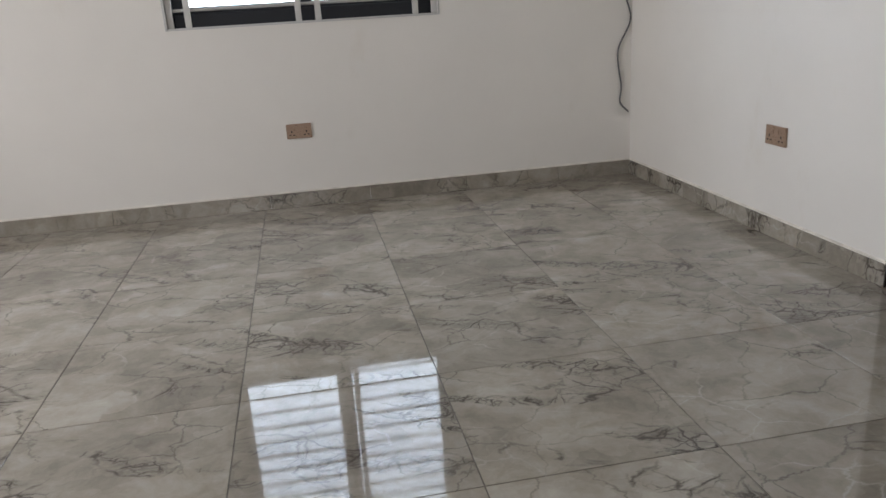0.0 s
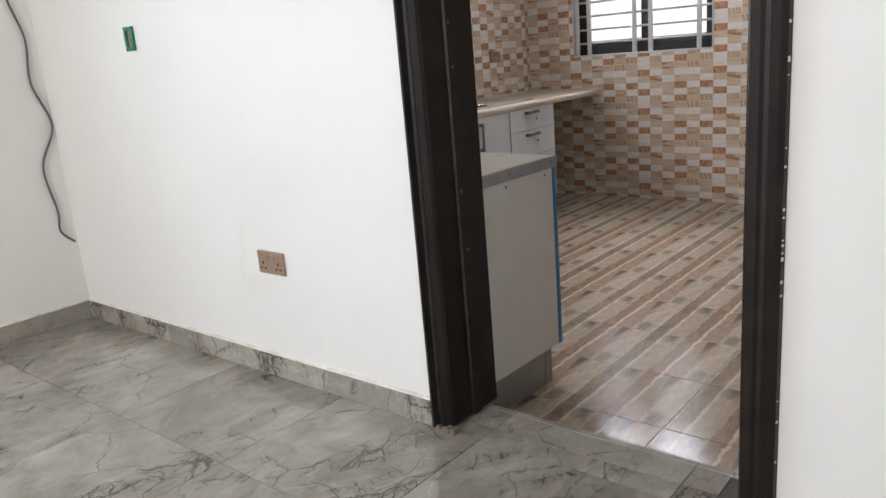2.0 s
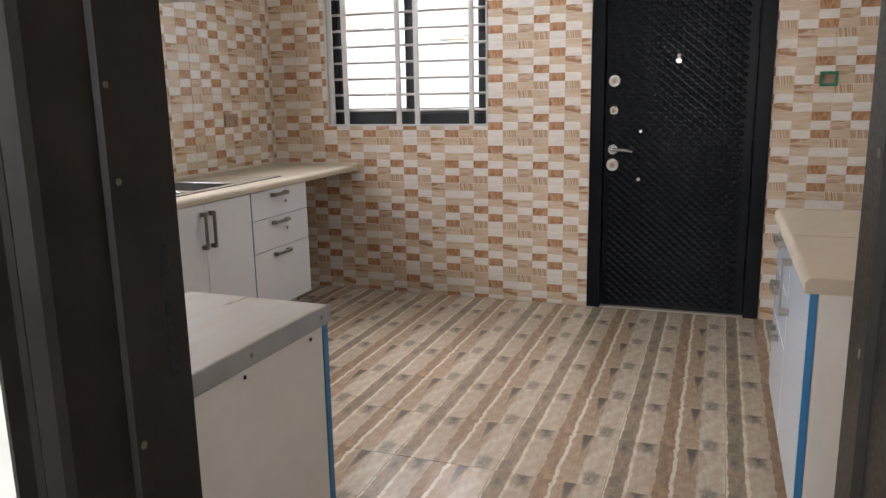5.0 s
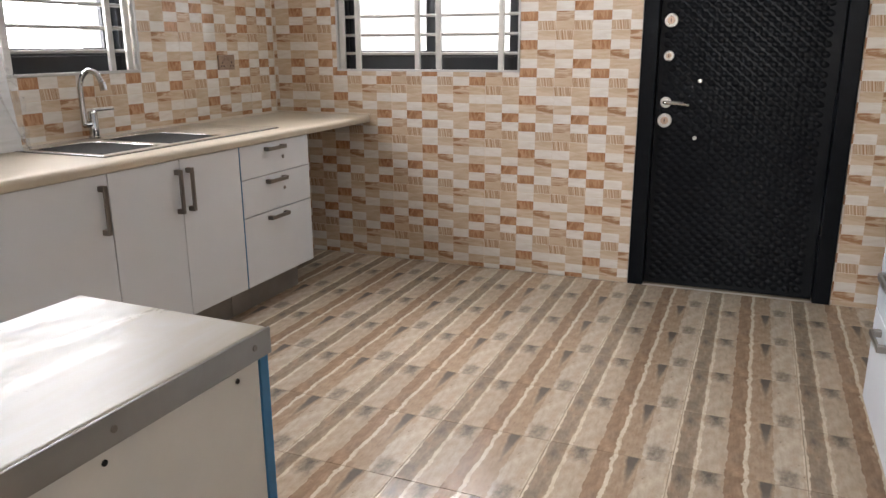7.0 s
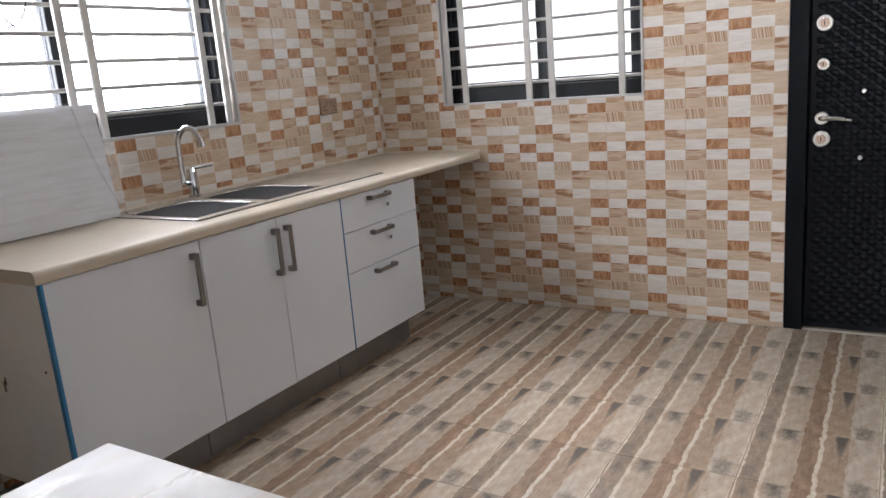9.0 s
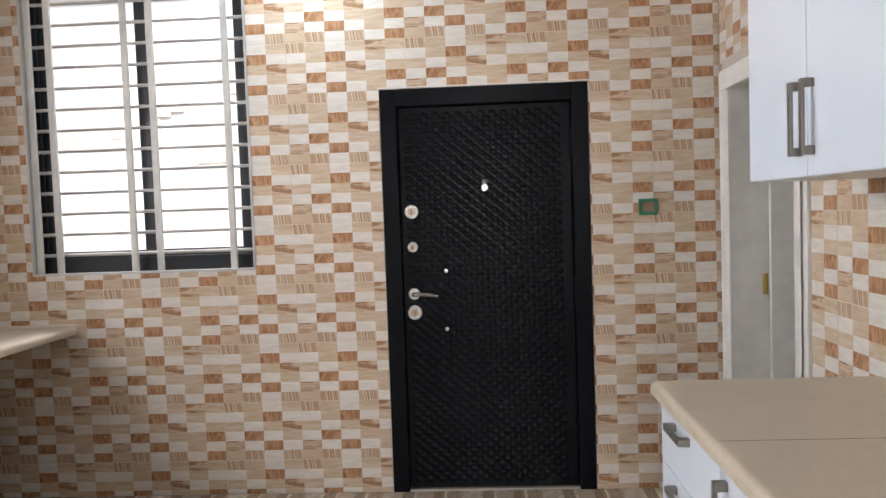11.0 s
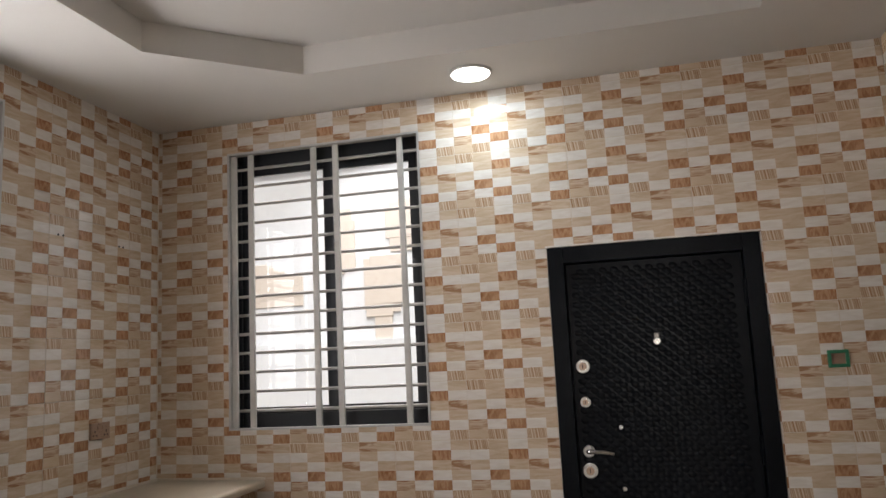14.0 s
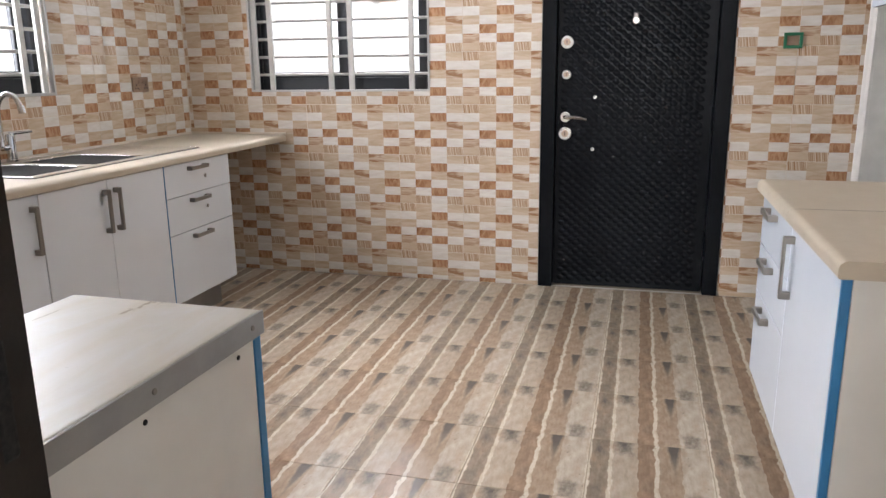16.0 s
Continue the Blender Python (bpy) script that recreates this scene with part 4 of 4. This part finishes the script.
itop = thing("side_worktop", (XW, IY0 + 0.003, 0), "dusty cream laminate top with a grey metal edge strip", "worktop", turn=-1.3)
part("top", bbox(0.002, IX - XW, 0.003, IY1 - IY0 + 0.02, IT - 0.042, IT, bevel=0.004), ISLAND_TOP, itop)
strip = part("edge_strip", bbox(0.002, IX - XW + 0.004, -0.002, 0.0028, IT - 0.044, IT - 0.001, bevel=0.001, seg=1), GREY_EDGE, itop, "grey metal edging with screws")
for fx in (0.10, 0.345, 0.615):
    part("screw", disc(bmesh.new(), (fx, -0.002, IT - 0.022), (0, -1, 0), 0.005, 0.002, 12, 0.0006), HANDLE, strip)

# second unit further along the west wall, past the cooker gap
KX = 3.155
base_unit("corner_cabinet", pose(KX, 3.492, 0, 0, 0, 90), 0.66, KX - XW - 0.004, 0.105, 0.862, [(0, 0.66, 0.105, 0.862, "right")], "white base cabinet past the cooker gap, blue film on its edge", LACQUER, "left")
ct = thing("corner_worktop", (XW, 3.478, 0), "sand-coloured laminate top on the corner cabinet", "worktop")
part("top", bbox(0.002, KX + 0.02 - XW, 0.0, YN - 3.478 - 0.02, 0.87, 0.91, bevel=0.006), WORKTOP, ct)


def wall_unit(name, m, w, depth, z0, z1, doors, label, tape="", mat=None):
    ob = new(name)
    ob.matrix_world = m
    tagged(ob, label, "wall cabinet", "kitchen wall units")
    part("body", bbox(0.001, w - 0.001, 0.002, depth, z0, z1, bevel=0.001, seg=1), CARCASS, ob)
    n = len(doors)
    for k, side in enumerate(doors):
        a, b = k * w / n, (k + 1) * w / n
        f = part("door", bbox(a + 0.002, b - 0.002, -0.018, 0.0, z0 + 0.002, z1 - 0.002, bevel=0.0015), mat or LACQUER, ob)
        hh = bar_handle(f, (a + 0.035 if side == "left" else b - 0.035, z0 + 0.055), 0.19, 0.032, True)
        hh.matrix_local = pose(0, -0.018, 0)
    if tape == "left":
        part("edge_film", bbox(-0.0012, 0.011, -0.0195, 0.0, z0, z1), BLUE_TAPE, ob, "strip of blue protective film")
    return ob


wall_unit("wall_cabinet", pose(2.937, 2.528, 0, 0, 0, 90), 0.40, 2.937 - XW - 0.002, 1.562, 2.3, ["right"], "white wall cabinet beside the doorway, blue film on its edge", "left")

# south run; fronts face +y
S0, S1, SEAM = 3.845, 5.085, 4.475
SF, SPLIT = 1.460, 4.462
base_unit("drawer_cabinet", pose(5.02, SF, 0, 0, 0, 180), 5.02 - SPLIT - 0.001, SF - YS - 0.01, 0.18, 0.862, [(0, 5.019 - SPLIT, 0.682, 0.862, "drawer"), (0, 5.019 - SPLIT, 0.502, 0.682, "drawer"), (0, 5.019 - SPLIT, 0.18, 0.502, "drawer")], "glossy white cabinet with three drawers", GLOSS, pull=(-0.045, -0.005), locks=False)
base_unit("base_cabinet", pose(SPLIT, SF, 0, 0, 0, 180), SPLIT - 3.862, SF - YS - 0.01, 0.18, 0.862, [(0, SPLIT - 3.862, 0.18, 0.862, "left")], "glossy white base cabinet with one door and blue edge film", GLOSS, "right", pull=(0.012, 0.01))
worktop("worktop_south", pose(S1, SF + 0.035, 0, 0, 0, 180), S1 - SEAM - 0.0015, SF + 0.035 - YS - 0.003, 0.903, 0.042, WORKTOP, "sand-coloured laminate worktop piece over the drawers")
worktop("worktop_south", pose(SEAM, SF + 0.035, 0, 0, 0, 180), SEAM - S0, SF + 0.035 - YS - 0.003, 0.903, 0.042, WORKTOP, "sand-coloured laminate worktop piece with a black joint")
tagged(part("joint_strip", bbox(SEAM + 0.0001, SEAM + 0.0014, YS + 0.01, SF + 0.014, 0.864, 0.9034), RUBBER), "thin black joint between two worktops", "trim", kind="structure")
wall_unit("wall_cabinet", pose(5.13, 1.15, 0, 0, 0, 180), 0.82, 1.15 - YS - 0.004, 1.505, 2.292, ["right", "left"], "glossy white double wall cabinet with bar pulls", "", GLOSS)


neighbour()
tagged(part("corner_grout", bbox(XE - 0.004, XE + 0.002, YN - 0.004, YN + 0.002, CT + 0.02, CZ - 0.002), PALE_GROUT), "pale grout line up the tiled corner", "grout", kind="structure")


# ---- sockets, switch boxes, cables, lamp ----
def socket(m, label):
    """A double socket plate, face towards -y, middle at the origin."""
    ob = new("double_socket")
    ob.matrix_world = m
    tagged(ob, label, "socket", "double sockets")
    part("plate", bbox(-0.073, 0.073, -0.011, 0.0, -0.043, 0.043, bevel=0.004), BRONZE, ob)
    for s in (-1, 1):
        part("rocker", bbox(s * 0.018 - 0.007, s * 0.018 + 0.007, -0.0145, -0.010, 0.008, 0.028, bevel=0.0015), BRONZE, ob)
        for dx, dz, w, h in ((0, 0.006, 0.006, 0.012), (-0.011, -0.013, 0.010, 0.006), (0.011, -0.013, 0.010, 0.006)):
            part("pin_hole", bbox(s * 0.042 + dx - w / 2, s * 0.042 + dx + w / 2, -0.0118, -0.0105, dz - h / 2 - 0.008, dz + h / 2 - 0.008), SLOT, ob)
    return ob


socket(pose(0.314, YL, 0.627), "bronze-coloured double socket on the white wall")
socket(pose(XL, 3.258, 0.634, 0, 0, -90), "bronze-coloured double socket on the white wall")
socket(pose(6.086, YN, 1.241), "bronze-coloured double socket on the tiled wall over the counter")


def switch_box(m, w, h, label):
    """An open green plastic box let into the wall."""
    ob = new("switch_box")
    ob.matrix_world = m
    tagged(ob, label, "switch box", "open switch boxes")
    bm = bmesh.new()
    t = 0.016
    for a in ((-w / 2, w / 2, -h / 2, -h / 2 + t), (-w / 2, w / 2, h / 2 - t, h / 2), (-w / 2, -w / 2 + t, -h / 2 + t, h / 2 - t), (w / 2 - t, w / 2, -h / 2 + t, h / 2 - t)):
        box(bm, a[0], a[1], -0.012, 0.0, a[2], a[3], 0.002, 1)
    part("rim", bm, GREEN, ob)
    part("back", bbox(-w / 2 + t, w / 2 - t, -0.003, -0.0008, -h / 2 + t, h / 2 - t), BOX_INSIDE, ob, "dusty brown inside of the box")
    return ob


switch_box(pose(XL, 3.958, 1.472, 0, 0, -90), 0.062, 0.092, "open green plastic switch box in the white wall")
switch_box(pose(XE - 0.001, 1.164, 1.437, 0, 0, -90), 0.094, 0.082, "open green plastic switch box in the tiled wall")

wire = tube(bmesh.new(), curve_points([(x - 0.05, 4.781, z + 0.036) for x, z in ((2.40, 2.0), (2.34, 1.72), (2.385, 1.5), (2.37, 1.3), (2.425, 1.1), (2.345, 0.915), (2.368, 0.70), (2.362, 0.60), (2.418, 0.535))]), 0.0055, 8)
tagged(part("hanging_cable", wire, GREY_CABLE), "loose dark cable hanging in the corner of the white walls", "cable")

hang = thing("ceiling_wire", (4.94, 2.935, CZ + 0.15), "twisted bare-ended black wires hanging from the raised ceiling", "wire")
a = curve_points([(0, 0, 0), (0.01, 0.005, -0.06), (0.03, 0.0, -0.13), (0.02, 0.02, -0.2), (-0.005, 0.045, -0.26), (0.0, 0.055, -0.285)])
part("core", tube(bmesh.new(), a, 0.0035, 6), CABLE, hang)
part("core", tube(bmesh.new(), [p + Vector((0.005 * math.sin(i * 0.8), 0.006 * math.cos(i * 0.8), 0)) for i, p in enumerate(a)], 0.003, 6), CABLE, hang)
part("frayed_end", tube(bmesh.new(), curve_points([(0, 0.055, -0.28), (0.0, 0.08, -0.29), (0.0, 0.095, -0.275)]), 0.003, 6), CABLE, hang)
part("frayed_end", tube(bmesh.new(), curve_points([(0, 0.055, -0.28), (0.0, 0.05, -0.31), (0.0, 0.035, -0.345)]), 0.003, 6), CABLE, hang)

lamp = thing("downlight", (6.29, 2.797, CZ), "round white LED downlight, lit, flush in the ceiling", "ceiling light")
part("ring", disc(bmesh.new(), (0, 0, 0), (0, 0, -1), 0.112, 0.012, 40, 0.004), GRILLE, lamp)
part("diffuser", disc(bmesh.new(), (0, 0, -0.011), (0, 0, -1), 0.1, 0.004, 40, 0.002), LAMP_GLOW, lamp, "glowing white diffuser")

# tangle of cable on the bars over the sink
tangle = thing("cable_tangle", (4.15, YN + 0.006, 1.66), "thin black cables looped over the window bars", "cable")
for pts in ([(0.0, 0.0, 0.42), (0.03, 0.0, 0.25), (-0.03, 0.0, 0.07), (0.0, 0.0, 0.0), (-0.02, 0.0, -0.08), (-0.05, 0.0, -0.12), (-0.145, 0.0, -0.175), (-0.18, 0.0, -0.21), (-0.18, 0.0, -0.24), (-0.12, 0.0, -0.295)],
            [(0.01, 0.0, 0.4), (-0.01, 0.0, 0.2), (0.0, 0.0, 0.0), (0.035, 0.0, -0.05), (0.047, 0.0, -0.13), (0.038, 0.0, -0.205), (0.082, 0.0, -0.29)],
            [(0.06, 0.0, 0.3), (0.06, 0.0, 0.07), (0.07, 0.0, 0.02), (0.11, 0.0, -0.006), (0.16, 0.0, -0.014), (0.225, 0.0, 0.01), (0.265, 0.0, 0.055), (0.27, 0.0, 0.12), (0.2, 0.0, 0.2), (0.08, 0.0, 0.22)],
            [(0.0, 0.0, 0.2), (0.0, 0.0, 0.065), (0.056, 0.0, 0.016), (0.075, 0.0, -0.068), (0.088, 0.0, -0.12), (0.127, 0.0, -0.067), (0.155, 0.0, -0.02), (0.145, 0.0, 0.03), (0.12, 0.0, 0.07), (0.1, 0.0, 0.2)],
            [(0.13, 0.0, 0.16), (0.147, 0.0, 0.07), (0.2, 0.0, 0.01), (0.22, 0.0, -0.005)]):
    part("strand", tube(bmesh.new(), curve_points(pts), 0.0032, 6), CABLE, tangle)
part("tie", tube(bmesh.new(), [(-0.005, -0.003, 0.0), (-0.03, 0.0, 0.05), (-0.035, 0.0, 0.08)], 0.006, 8), CABLE, tangle)

for x in (5.765, 5.80, 6.225, 6.26):
    tagged(part("wall_plug", disc(bmesh.new(), (x, YN + 0.001, 2.231), (0, -1, 0), 0.006, 0.003, 10, 0.001), SLOT), "small dark drilled hole in a glazed tile", "drill hole", "drilled holes")

# ---- tiles, last ----
# living room: polished 60 cm tiles
TP = 0.6


shared = {}


def lay_floor(parent, x0, x1, y0, y1, px, py, pitch, z, mat, gap):
    i0, i1 = math.floor((x0 - px) / pitch), math.ceil((x1 - px) / pitch)
    j0, j1 = math.floor((y0 - py) / pitch), math.ceil((y1 - py) / pitch)
    for i in range(i0, i1):
        for j in range(j0, j1):
            u0, u1 = max(x0, px + i * pitch), min(x1, px + (i + 1) * pitch)
            v0, v1 = max(y0, py + j * pitch), min(y1, py + (j + 1) * pitch)
            if u1 - u0 < 0.02 or v1 - v0 < 0.02:
                continue
            cx, cy = px + (i + 0.5) * pitch, py + (j + 0.5) * pitch
            key = (mat.name, round(u0 - cx, 3), round(u1 - cx, 3), round(v0 - cy, 3), round(v1 - cy, 3))
            if key not in shared:
                shared[key] = finish(bbox(u0 - cx + gap, u1 - cx - gap, v0 - cy + gap, v1 - cy - gap, -0.006, 0.0, bevel=0.0009, seg=1), "tile", mat)
            ob = new("tile", shared[key])
            ob.parent = parent
            ob.location = (cx, cy, z)


lay_floor(floor_living, LX0, XL, LY0, YL, 0.665, 2.358, TP, LZ, MARBLE, 0.0014)
lay_floor(floor_living, XL, 2.596, 1.66, 2.5, 0.665, 2.358, TP, LZ, MARBLE, 0.0014)
lay_floor(floor_kitchen, 2.575, XE, YS, YN, 5.06, 2.048, 0.408, 0.0, WOOD_TILE, 0.0011)

# kitchen walls: glazed 60 x 30 cm tiles, each printed with six by six fields
TW, TH, TZ = 0.611, 0.3068, 0.181
LAYOUT = ["SBWBDB", "WBOWBW", "BWBDWB", "WOWBBO", "DWOWBW", "BSWSWO"]
CODE = {"W": 0, "B": 1, "O": 2, "S": 3, "D": 4}
tile_meshes = {}


def tile_mesh(key):
    """A tile with the origin at its lower left corner, drawn in x and y, its face at z = 0."""
    rect, holes = key
    bm = bmesh.new()
    g = 0.0012
    for r in range(6):
        for c in range(6):
            cell = (c * TW / 6, (c + 1) * TW / 6, TH - (r + 1) * TH / 6, TH - r * TH / 6)
            lo = (max(cell[0], rect[0]), min(cell[1], rect[1]), max(cell[2], rect[2]), min(cell[3], rect[3]))
            if lo[1] - lo[0] < 0.004 or lo[3] - lo[2] < 0.004:
                continue
            for u0, u1, v0, v1 in cut_rects(lo, holes):
                if u1 - u0 < 0.004 or v1 - v0 < 0.004:
                    continue
                e = [(u0 + (g if u0 <= rect[0] + 1e-6 else 0), u1 - (g if u1 >= rect[1] - 1e-6 else 0)), (v0 + (g if v0 <= rect[2] + 1e-6 else 0), v1 - (g if v1 >= rect[3] - 1e-6 else 0))]
                b = 0.0016
                code = CODE[LAYOUT[r][c]]
                out = [bm.verts.new((x, y, -0.0005)) for x, y in ((e[0][0], e[1][0]), (e[0][1], e[1][0]), (e[0][1], e[1][1]), (e[0][0], e[1][1]))]
                inn = [bm.verts.new((x, y, 0.0)) for x, y in ((e[0][0] + b, e[1][0] + b), (e[0][1] - b, e[1][0] + b), (e[0][1] - b, e[1][1] - b), (e[0][0] + b, e[1][1] - b))]
                base = [bm.verts.new((x, y, -0.0022)) for x, y in ((u0, v0), (u1, v0), (u1, v1), (u0, v1))]
                bm.faces.new(inn).material_index = code
                for k in range(4):
                    bm.faces.new((out[k], out[(k + 1) % 4], inn[(k + 1) % 4], inn[k])).material_index = code
                    bm.faces.new((base[k], base[(k + 1) % 4], out[(k + 1) % 4], out[k])).material_index = 5
                bm.faces.new(base[::-1]).material_index = 5
    if not bm.verts:
        bm.free()
        return None
    me = bpy.data.meshes.new("tile")
    bm.to_mesh(me)
    bm.free()
    for m in CELL_MATS:
        me.materials.append(m)
    return me


def lay_wall(parent, m, start, length, phase, holes):
    """Tiles over a wall from start to length. m: the wall's frame, x along it, y up, z into the room; holes in that frame."""
    i = math.floor((start - phase) / TW) - 1
    while phase + i * TW < length:
        u = phase + i * TW
        i += 1
        if u + TW <= start + 0.004:
            continue
        j = -1
        while TZ + j * TH < CZ:
            v = TZ + j * TH
            j += 1
            rect = (round(max(0, start - u), 4), round(min(TW, length - u), 4), round(max(0, -v), 4), round(min(TH, CZ - v), 4))
            if rect[1] - rect[0] < 0.006 or rect[3] - rect[2] < 0.006:
                continue
            near = tuple((round(a - u, 4), round(b - u, 4), round(c - v, 4), round(d - v, 4)) for a, b, c, d in holes if a < u + TW and b > u and c < v + TH and d > v)
            key = (rect, near)
            if key not in tile_meshes:
                tile_meshes[key] = tile_mesh(key)
            if tile_meshes[key] is None:
                continue
            ob = new("tile", tile_meshes[key])
            ob.parent = parent
            ob.matrix_local = m @ Matrix.Translation((u, v, 0))


def wall_frame(origin, along, inward):
    a, n = Vector(along), Vector(inward)
    r = Matrix((a, Vector((0, 0, 1)), n)).transposed().to_4x4()
    return Matrix.Translation(origin) @ r


O = bpy.data.objects
# seen from inside: east wall runs from north to south
EAST_HOLES = [(YN - WIN_E[1], YN - WIN_E[0], WIN_E[2], WIN_E[3]), (YN - DOOR_E[1], YN - DOOR_E[0], -1, DOOR_E[3])]
EAST_JOINT = YN - 2.968            # a cut tile ends here, under the window
east_frame = wall_frame((XE, YN, 0), (0, -1, 0), (-1, 0, 0))
lay_wall(O["wall_kitchen_east"], east_frame, 0.0, EAST_JOINT, YN - 3.376, EAST_HOLES)
lay_wall(O["wall_kitchen_east"], east_frame, EAST_JOINT, YN - YS, EAST_JOINT, EAST_HOLES)
lay_wall(O["wall_kitchen_north"], wall_frame((XW, YN, 0), (1, 0, 0), (0, -1, 0)), 0.0, XE - XW, 5.705 - XW, [(WIN_N[0] - XW, WIN_N[1] - XW, WIN_N[2], WIN_N[3])])
lay_wall(O["wall_kitchen_south"], wall_frame((XE, YS, 0), (-1, 0, 0), (0, 1, 0)), 0.0, XE - XW, 0.0, [(XE - 6.528, XE - 5.565, -1, 2.135)])
lay_wall(O["wall_between"], wall_frame((XW, YS, 0), (0, 1, 0), (1, 0, 0)), 0.0, YN - YS, 0.0, [(1.535 - YS, 2.50 - YS, -1, 2.3)])
